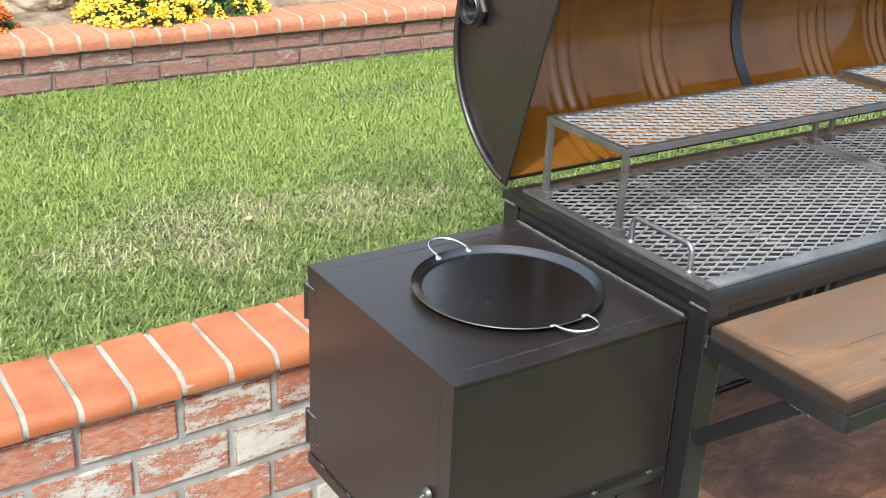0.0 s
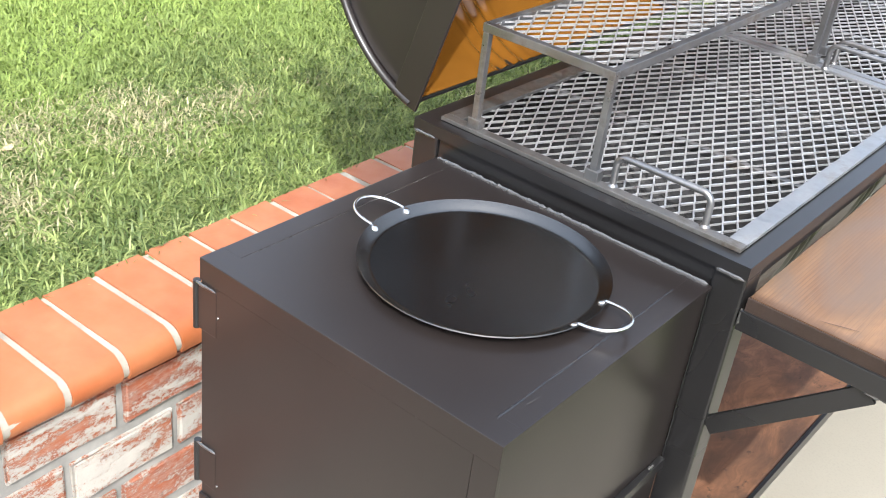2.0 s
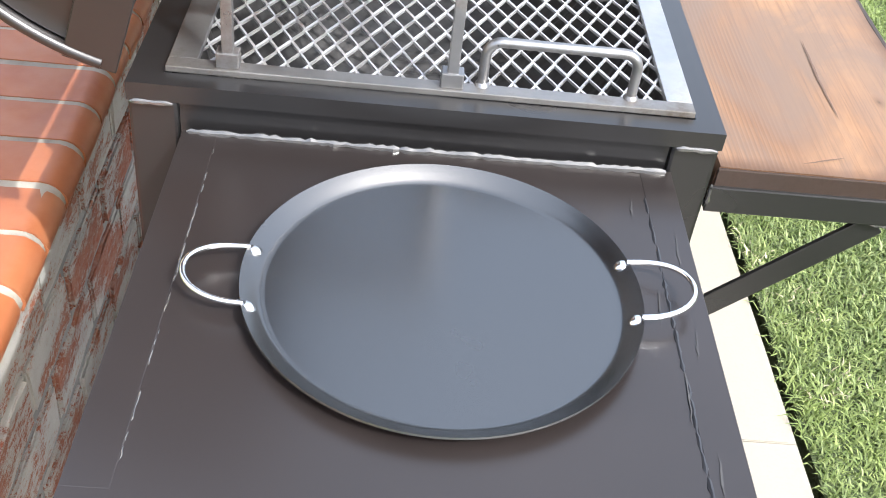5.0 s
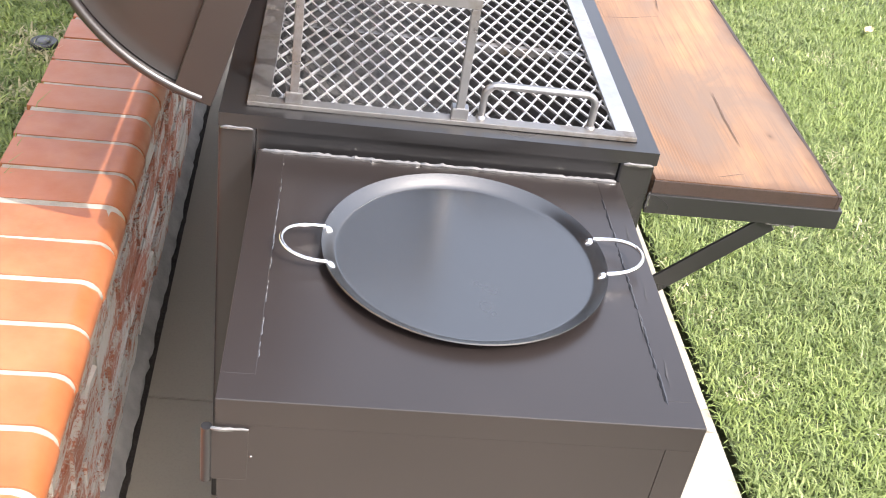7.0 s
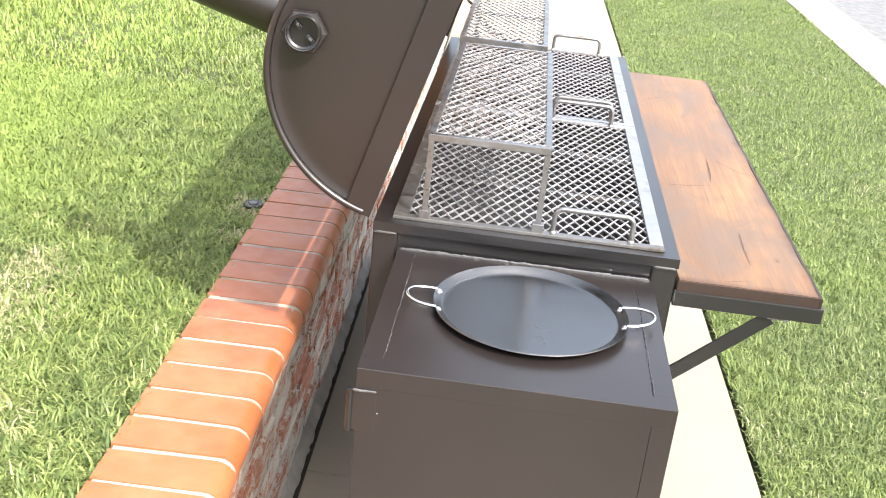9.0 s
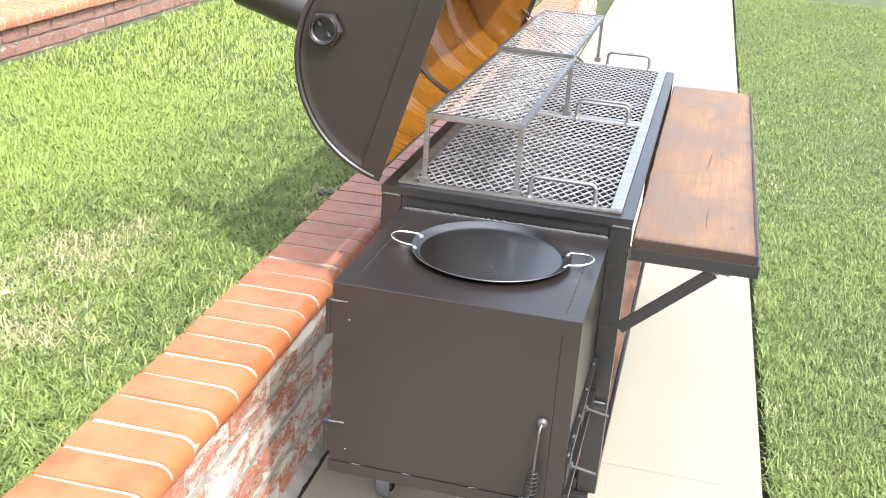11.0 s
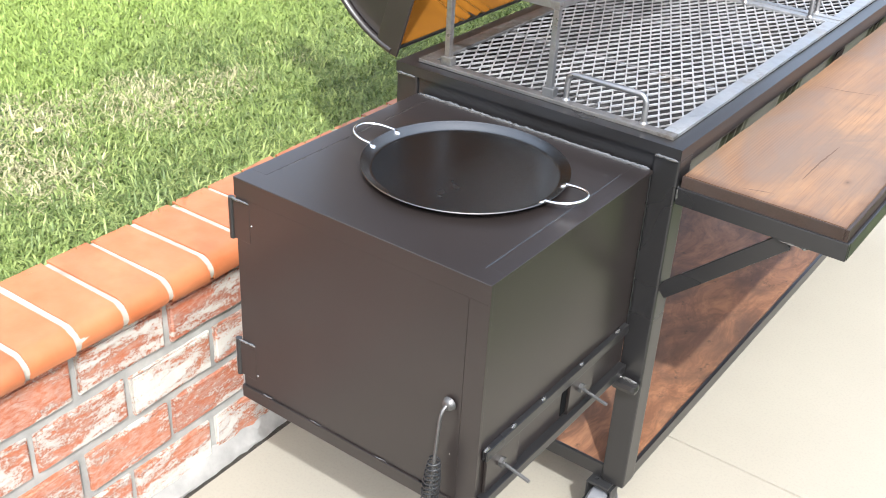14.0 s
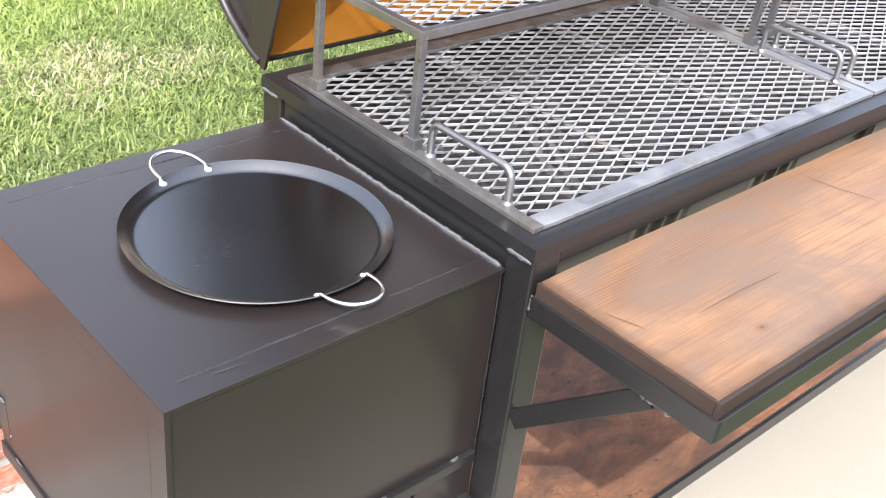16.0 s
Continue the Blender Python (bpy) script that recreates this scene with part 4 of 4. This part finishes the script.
def board(x0, x1, y0, y1, z0, z1, seed, nx=9, ny=70, wob=0.0025):
    """A sawn board with worn, slightly waving edges and a soft arris."""
    rnd = random.Random(seed)
    bm = box(-1, 1, -1, 1, -1, 1)
    bmesh.ops.delete(bm, geom=list(bm.verts), context="VERTS")
    prof = [(-1, -1), (-1, 0.75), (-0.975, 1)] + [(-0.975 + 1.95 * k / nx, 1) for k in range(1, nx)] + [(0.975, 1), (1, 0.75), (1, -1)]
    rows = []
    for j in range(ny + 1):
        y = y0 + (y1 - y0) * j / ny
        el = wob * noise.noise(Vector((seed, j * 0.21, 0)))
        er = wob * noise.noise(Vector((seed, j * 0.21, 9)))
        row = []
        for u, w in prof:
            x = (x0 + el) + (x1 + er - x0 - el) * (u + 1) / 2
            z = z0 + (z1 - z0) * (w + 1) / 2
            if w == 1:
                z += 0.0012 * noise.noise(Vector((x * 9, y * 3, seed)))
            row.append((x, y + (0.002 * noise.noise(Vector((x * 14, seed, 2))) if j in (0, ny) else 0), z))
        rows.append(row)
    sheet(rows, bm)
    vs = list(bm.verts)
    n = len(prof)
    bm.verts.ensure_lookup_table()
    bm.faces.new([bm.verts[k] for k in range(n)])
    bm.faces.new([bm.verts[len(bm.verts) - n + k] for k in reversed(range(n))])
    for j in range(ny):
        a, b = j * n, (j + 1) * n
        bm.faces.new((bm.verts[a + n - 1], bm.verts[a], bm.verts[b], bm.verts[b + n - 1]))
    bmesh.ops.recalc_face_normals(bm, faces=bm.faces)
    return bm


sb = part("shelf_board", board(SX0, SX1 - 0.006, Y0 + 0.0085, Y1 - 0.010, 0.7905, SZ, 3.3), SHELF_WOOD, smoker, "worn brown stained plank with cracks and knots")

# thin strips of darker wood over the front end and the long edge
EDGE_WOOD = wood("dark_board_edge", (0.042, 0.027, 0.020), (0.020, 0.014, 0.011), (0.03, 0.022, 0.019), 0.45, 0.0, 0.05)
part("board_end", box(SX0 + 0.002, SX1 - 0.008, Y0 + 0.0045, Y0 + 0.0085, 0.792, SZ - 0.0012, 0.001), EDGE_WOOD, sb, "dark end grain")
part("board_edge", box(SX1 - 0.0078, SX1 - 0.0015, Y0 + 0.0045, Y1 - 0.010, 0.792, SZ - 0.0012, 0.001), EDGE_WOOD, sb, "dark long edge")
CRACK = Mat("dark_wood_crack", (0.075, 0.045, 0.030), 0.8).m


def crack(pts, wide, seed):
    """A ragged dark split that lies in the board's face."""
    rnd = random.Random(seed)
    line = []
    for (ax_, ay), (bx, by) in zip(pts, pts[1:]):
        n = max(2, int(math.hypot(bx - ax_, by - ay) / 0.012))
        line += [(ax_ + (bx - ax_) * k / n + rnd.uniform(-0.0005, 0.0005), ay + (by - ay) * k / n + rnd.uniform(-0.0005, 0.0005)) for k in range(n)]
    line.append(pts[-1])
    rows, n = [], len(line)
    for k, (x, y) in enumerate(line):
        ax_, ay = line[max(0, k - 1)]
        bx, by = line[min(n - 1, k + 1)]
        d = Vector((bx - ax_, by - ay)).normalized()
        h = wide / 2 * math.sin(math.pi * (k + 0.15) / (n - 0.7)) ** 0.6 * rnd.uniform(0.8, 1.15)
        rows.append([(x - d.y * h, y + d.x * h, SZ + 0.0016), (x + d.y * h, y - d.x * h, SZ + 0.0016)])
    part("wood_crack", sheet(rows), CRACK, sb, "dark split in the grain")


crack([(0.722, 0.612), (0.7215, 0.70), (0.726, 0.795)], 0.0032, 1)
crack([(0.578, 1.070), (0.640, 1.082), (0.703, 1.105)], 0.0022, 2)
crack([(0.845, 1.211), (0.790, 1.245), (0.738, 1.325)], 0.0018, 3)
crack([(0.708, 1.13), (0.716, 1.20), (0.722, 1.33)], 0.0034, 4)
crack([(0.575, 1.865), (0.63, 1.91), (0.685, 1.955)], 0.0022, 5)
crack([(0.655, 0.513), (0.705, 0.531)], 0.002, 6)

# bottom shelf and its frame
for a in ((X0 + 0.051, X1 - 0.051, Y0 + 0.004, Y0 + 0.012), (X0 + 0.051, X1 - 0.051, Y1 - 0.012, Y1 - 0.004),
          (X0 + 0.002, X0 + 0.010, Y0 + 0.052, Y1 - 0.052), (X1 - 0.010, X1 - 0.002, Y0 + 0.052, Y1 - 0.052)):
    part("bottom_rail", box(*a, 0.134, 0.166, 0.0015), PAINT_FRAME, smoker)
part("bottom_board", board(X0 + 0.012, X1 - 0.012, Y0 + 0.013, Y1 - 0.013, 0.137, 0.160, 7.1, 15, 40, 0.001), LOW_WOOD, smoker, "reddish brown stained wood board")


def caster(x, y):
    c = part("caster", box(x - 0.024, x + 0.024, y - 0.024, y + 0.026, 0.126, 0.1315, 0.001), SPRING, smoker, "swivel castor with a grey rubber wheel")
    m = Matrix.Translation((x, y, 0.053)) @ Matrix.Rotation(radians(90), 4, "Y")
    part("tyre", lathe([(0.034, -0.019), (0.045, -0.020), (0.0515, -0.014), (0.053, 0.0), (0.0515, 0.014), (0.045, 0.020), (0.034, 0.019)], 36, m=m), RUBBER, c, smooth=True)
    part("hub", lathe([(0.0, -0.020), (0.013, -0.020), (0.015, -0.015), (0.035, -0.014), (0.035, 0.014), (0.015, 0.015), (0.013, 0.020), (0.0, 0.020)], 20, m=m), ZINC, c, smooth=True)
    bm = bmesh.new()
    for s in (-1, 1):
        bar((x + s * 0.0265, y, 0.036), (x + s * 0.0265, y, 0.121), 0.003, 0.034, up=(0, 1, 0), bm=bm)
    box(x - 0.028, x + 0.028, y - 0.018, y + 0.018, 0.1195, 0.1225, 0.0005, bm=bm)
    lathe([(0.018, 0.122), (0.018, 0.127), (0.0, 0.127)], 16, bm=bm, m=Matrix.Translation((x, y, 0)))
    part("fork", bm, SPRING, c)
    part("axle_bolt", tube([(x - 0.038, y, 0.053), (x + 0.038, y, 0.053)], 0.006, 6), ZINC, c)


for x in (-0.005, 0.506):
    for y in (Y0 + 0.006, Y1 - 0.045):
        caster(x, y)

# lid chain at the far end
links = bmesh.new()
a, b = Vector((-0.03, 2.21, 1.06)), Vector((0.20, 2.19, 0.905))
N = 15
for k in range(N):
    c = a.lerp(b, k / (N - 1)) - Vector((0, 0, 0.05 * math.sin(math.pi * k / (N - 1))))
    d = (b - a).normalized()
    s = d.cross(Vector((0, 1, 0))) if k % 2 else Vector((0, 1, 0))
    tube([c + d * (0.0145 * math.cos(t)) + s * (0.0085 * math.sin(t)) for t in np.linspace(0, math.tau, 13)[:-1]], 0.0028, 6, True, links)
part("lid_chain", links, ZINC, smoker, "dull steel link chain holding the open lid", smooth=True)

# ---------- firebox ----------
FW, FL, FZ0, FZ1 = 0.508, 0.4875, 0.388, 0.832
fire = part("firebox", box(0.004, FW - 0.004, 0.004, FL, FZ0 + 0.003, FZ1 - 0.0005, 0.0004), PAINT, smoker, "square dark brown steel firebox")
for a in ((0.0, 0.036, 0.0362, FL), (FW - 0.034, FW, 0.0362, FL)):
    part("edge_angle", box(*a, FZ1 - 0.006, FZ1, 0.0007), PAINT, fire)
bm = box(0.0, FW, -0.0030, 0.0362, FZ1 - 0.0061, FZ1, 0)
bmesh.ops.bevel(bm, geom=[e for e in bm.edges if all(v.co.z > FZ1 - 0.001 and v.co.y < 0 for v in e.verts)], offset=0.0012, segments=2, profile=0.5, affect="EDGES")
part("edge_angle", bm, PAINT, fire)
part("front_rail", box(0.0, FW, -0.0028, 0.004, FZ1 - 0.034, FZ1 - 0.0062, 0.0002), PAINT, fire)
part("front_rail", box(FW - 0.036, FW, -0.0028, 0.004, FZ0, FZ1 - 0.0341, 0.0004), PAINT, fire)
part("front_rail", box(0.0, FW - 0.0365, -0.0065, 0.004, FZ0, FZ0 + 0.026, 0.0012), PAINT, fire)
part("door", box(0.003, FW - 0.0366, -0.0027, 0.0035, FZ0 + 0.0272, FZ1 - 0.0342, 0.0003), PAINT, fire, "flat hinged steel door")
part("weld_bead", weld([(0.004, FL - 0.004, FZ1 + 0.001), (FW - 0.006, FL - 0.004, FZ1 + 0.001)], 0.0041), WELD, fire, smooth=True)
part("weld_bead", weld([(FW - 0.002, FL - 0.004, FZ1 - 0.002), (FW - 0.001, FL - 0.004, FZ0 + 0.12)], 0.0013), PAINT_FRAME, fire, smooth=True)
# left row: weld dashes; right row: black beads painted for the gap's shade
for x, y0, y1 in ((0.0368, 0.06, 0.47), (FW - 0.0348, 0.03, 0.44)):
    y = y0
    while y < y1:
        n = random.uniform(0.02, 0.075)
        part("weld_gap_bead", weld([(x, y, FZ1 - 0.001), (x + (random.uniform(-0.002, 0.002) if x > 0.2 else 0), min(y + n, y1), FZ1 - 0.001)], 0.0009 if x < 0.2 else 0.0021), WELD if x < 0.2 else SEAM, fire, smooth=True)
        y += n + (random.uniform(0.004, 0.03) if x < 0.2 else random.uniform(-0.002, 0.006))
for x in (0.05, 0.165, 0.31, 0.42):
    part("tack_weld", weld([(x, -0.0045, FZ0 + 0.0275), (x + 0.022, -0.0045, FZ0 + 0.0275)], 0.0014), WELD, fire, smooth=True)
for x, z in ((0.036, 0.752), (0.036, 0.448), (0.455, 0.50)):
    part("tack_weld", weld([(x, -0.002, z), (x + 0.003, -0.002, z)], 0.002), WELD, fire, smooth=True)
for z0, z1 in ((0.715, 0.792), (0.433, 0.510)):
    part("hinge_barrel", tube([(-0.0085, -0.001, z0), (-0.0085, -0.001, z1)], 0.0058, 12), PAINT_FRAME, fire, smooth=True)
    part("hinge_leaf", box(-0.004, 0.034, -0.0032, -0.0015, z0 + 0.002, z1 - 0.002, 0.001), PAINT, fire)
    part("weld_bead", weld([(-0.004, -0.005, z1 + 0.001), (0.034, -0.005, z1 + 0.001)], 0.0028), WELD, fire, smooth=True)

# scuffs along the top's edge, with the seam's highlights painted in as pale streaks
SCUFF_GLINT = Mat("scuff_glint_grey", (0.034, 0.032, 0.031), 0.45).m
rs = random.Random(8)
for x, y, n in ((0.482, 0.06, 0.05), (0.470, 0.135, 0.06), (0.488, 0.21, 0.035), (0.462, 0.245, 0.05), (0.492, 0.33, 0.05), (0.455, 0.40, 0.03)):
    rows = []
    for k in range(9):
        f = k / 8
        h = 0.0014 * math.sin(math.pi * (f * 0.94 + 0.03)) * rs.uniform(0.35, 1.0)
        c = x + rs.uniform(-0.0008, 0.0008) + 0.004 * f
        rows.append([(c - h, y + n * f, FZ1 + 0.0009), (c + h, y + n * f, FZ1 + 0.0009)])
    part("scuff_glint", sheet(rows), SCUFF_GLINT, fire, "pale streak of rubbed paint and painted-in highlight")

# spring handle on the door
piv = Vector((0.452, -0.006, 0.600))
m = Matrix.Translation(piv) @ Matrix.Rotation(radians(90), 4, "X")
part("handle_boss", lathe([(0.0, 0.009), (0.006, 0.009), (0.010, 0.006), (0.012, 0.0)], 18, m=m), ZINC, fire, "rounded steel boss of the door handle", smooth=True)
top, mid, end = piv + Vector((0, -0.008, 0.0)), piv + Vector((-0.002, -0.020, -0.018)), Vector((0.444, -0.040, 0.372))
part("handle_rod", tube([top, piv + Vector((-0.001, -0.016, -0.005)), mid, mid.lerp(end, 0.5), end], 0.0030, 10), ZINC, fire, "bent steel handle rod", smooth=True)
s0, s1 = mid.lerp(end, 0.36), end
ax = (s1 - s0).normalized()
sa = ax.orthogonal().normalized()
sb_ = ax.cross(sa)
turns = 15
coil = []
for k in range(turns * 14 + 1):
    f = k / (turns * 14)
    r = 0.0075 + 0.006 * math.sin(math.pi * min(1, f * 1.15)) ** 0.7 if f < 0.86 else 0.010
    coil.append(s0.lerp(s1, f) + r * (math.cos(math.tau * k / 14) * sa + math.sin(math.tau * k / 14) * sb_))
part("handle_spring", tube(coil, 0.0015, 6), SPRING, fire, "blackened coil spring grip", smooth=True)
part("handle_ring", tube([end + Vector((0.008 * math.cos(t), 0, -0.008 + 0.008 * math.sin(t))) for t in np.linspace(0, math.tau, 17)[:-1]], 0.0022, 8, True), SPRING, fire, smooth=True)

# sliding air dampers low on the side
part("damper_rail", box(FW - 0.004, FW + 0.007, 0.014, 0.478, 0.504, 0.523, 0.0015), PAINT_FRAME, fire)
part("damper_rail", box(FW - 0.004, FW + 0.012, 0.010, 0.482, 0.414, 0.432, 0.0015), PAINT_FRAME, fire)
# no holes are cut: flat black plates paint the shade inside the openings
HOLE = Mat("opening_shade", (0.006, 0.006, 0.006), 0.95, 0.0, 0.0).m
for y0, y1 in ((0.104, 0.126), (0.262, 0.284), (0.350, 0.374)):
    part("air_slot", box(FW - 0.0045, FW - 0.003, y0, y1, 0.436, 0.500), HOLE, fire, "flat black plate for the shade in an air opening")
for y0, y1, yb in ((0.022, 0.116, 0.064), (0.278, 0.362, 0.315)):
    d = part("damper_plate", box(FW - 0.0025, FW + 0.003, y0, y1, 0.4325, 0.5035, 0.001), PAINT, fire, "sliding steel air plate")
    part("nut", lathe([(0.0, 0.0), (0.009, 0.0), (0.009, 0.007), (0.0, 0.007)], 6, m=Matrix.Translation((FW + 0.003, yb, 0.472)) @ Matrix.Rotation(radians(90), 4, "Y")), ZINC, fire)
    part("damper_bolt", tube([(FW + 0.003, yb, 0.472), (FW + 0.060, yb - 0.004, 0.464)], 0.0032, 8), ZINC, fire, smooth=True)
for y in (0.012, 0.088, 0.178, 0.304, 0.434):
    part("tack_weld", weld([(FW + 0.002, y, 0.5235), (FW + 0.002, y + 0.014, 0.5235)], 0.0035), WELD, fire, smooth=True)
part("support_lug", box(0.499, 0.5545, 0.462, 0.487, 0.381, 0.402, 0.010), PAINT_FRAME, smoker)
part("weld_bead", weld([(0.505, 0.478, 0.4035), (0.548, 0.478, 0.4035)], 0.0032), WELD, smoker, smooth=True)


# ---------- grates ----------
def grate(y0, y1):
    g = thing("grill_grate", "bare steel grill grate of expanded mesh with rod handles", "grill grate", "cooking grates")
    gx0, gx1, z0, z1 = -0.019, 0.5245, 0.8845, 0.8885
    for mat, a in ((FRONT_STEEL if y0 < 1 else FLAT_STEEL, (gx0, gx1, y0, y0 + 0.019)), (FLAT_STEEL, (gx0, gx1, y1 - 0.022, y1)),
                   (FRONT_STEEL, (gx0, gx0 + 0.030, y0 + 0.0195, y1 - 0.0225)), (FLAT_STEEL, (gx1 - 0.028, gx1, y0 + 0.0195, y1 - 0.0225))):
        part("flat_bar", box(*a, z0, z1 + 0.003, 0.001), mat, g)
    part("mesh_panel", mesh_sheet(gx0 + 0.022, gx1 - 0.022, y0 + 0.012, y1 - 0.014, z0 + 0.000, 0.0236, 0.0475), MESH_STEEL, g, "expanded steel diamond mesh")
    for y in (y0 + 0.018, y1 - 0.018):
        part("handle", handle_u(0.302, 0.458, y, z1, 0.942), RACK_STEEL, g, smooth=True)
        for x in (0.302, 0.458):
            part("weld_collar", lathe([(0.0085, 0), (0.0075, 0.003), (0.0055, 0.005)], 12, m=Matrix.Translation((x, y, z1 + 0.002))), RACK_STEEL, g, smooth=True)
    return g


grate(0.511, 1.366)
grate(1.374, 2.228)


def rack(y0, y1, dx):
    """A raised warming rack of square bar and mesh on four legs."""
    r = thing("warming_rack", "raised bare steel mesh warming rack on four thin legs", "warming rack", "warming racks")
    x0, x1, z = 0.036 + dx, 0.277 + dx, 1.067
    for a in ((x0, x1, y0, y0 + 0.013), (x0, x1, y1 - 0.013, y1), (x0, x0 + 0.013, y0 + 0.0135, y1 - 0.0135), (x1 - 0.013, x1, y0 + 0.0135, y1 - 0.0135)):
        part("frame_bar", box(*a, z - 0.014, z, 0.001), RACK_STEEL, r)
    part("cross_bar", box(x0 + 0.0135, x1 - 0.0135, (y0 + y1) / 2 - 0.005, (y0 + y1) / 2 + 0.005, z - 0.016, z - 0.008, 0.001), RACK_STEEL, r)
    part("mesh_panel", mesh_sheet(x0 + 0.010, x1 - 0.010, y0 + 0.010, y1 - 0.010, z - 0.0035, 0.0236, 0.0475), MESH_STEEL, r, "expanded steel diamond mesh")
    for x in (x0 + 0.001, x1 - 0.0125):
        for y in (y0 + 0.001, y1 - 0.0125):
            part("leg", box(x, x + 0.0115, y, y + 0.0115, 0.893, z - 0.0145, 0.001), RACK_STEEL, r)
            part("foot_socket", box(x - 0.006, x + 0.0175, y - 0.002, y + 0.0155, 0.8915, 0.9085, 0.0015), RACK_STEEL, r)
    return r


rack(0.516, 1.362, 0.0)
rack(1.425, 2.266, -0.012)

# ---------- griddle pan on the firebox ----------
PC = (0.269, 0.268, FZ1 + 0.0008)
pan = thing("griddle_pan", "round shallow black steel griddle pan lying on the firebox", "pan", at=PC, rz=3.5)
COAT = pan_coat()
part("pan_body", lathe([(0.0, 0.0), (0.154, 0.0), (0.160, 0.0016), (0.1764, 0.0122), (0.1757, 0.0138),
                        (0.1710, 0.0110), (0.1660, 0.0077), (0.1620, 0.0049), (0.1590, 0.0030), (0.1565, 0.0022), (0.154, 0.0020), (0.0, 0.0020)], 128), COAT, pan, smooth=True)
for s in (-1, 1):
    pts = []
    for k in range(25):
        a = math.pi * k / 24
        rr = 0.1700 + 0.0535 * math.sin(a) ** 0.75
        pts.append((s * rr, 0.0365 * math.cos(a), 0.0135 + 0.006 * math.sin(a)))
    part("handle", tube(pts, 0.0027, 10), CHROME, pan, "bent chrome wire handle", smooth=True)
    for q in (-0.0365, 0.0365):
        part("rivet", lathe([(0.0066, 0.0), (0.0058, 0.003), (0.0035, 0.0045), (0.0, 0.005)], 14, m=Matrix.Translation((s * 0.1655, q, 0.0080)) @ Matrix.Rotation(-s * 0.58, 4, "Y")), CHROME, pan, smooth=True)
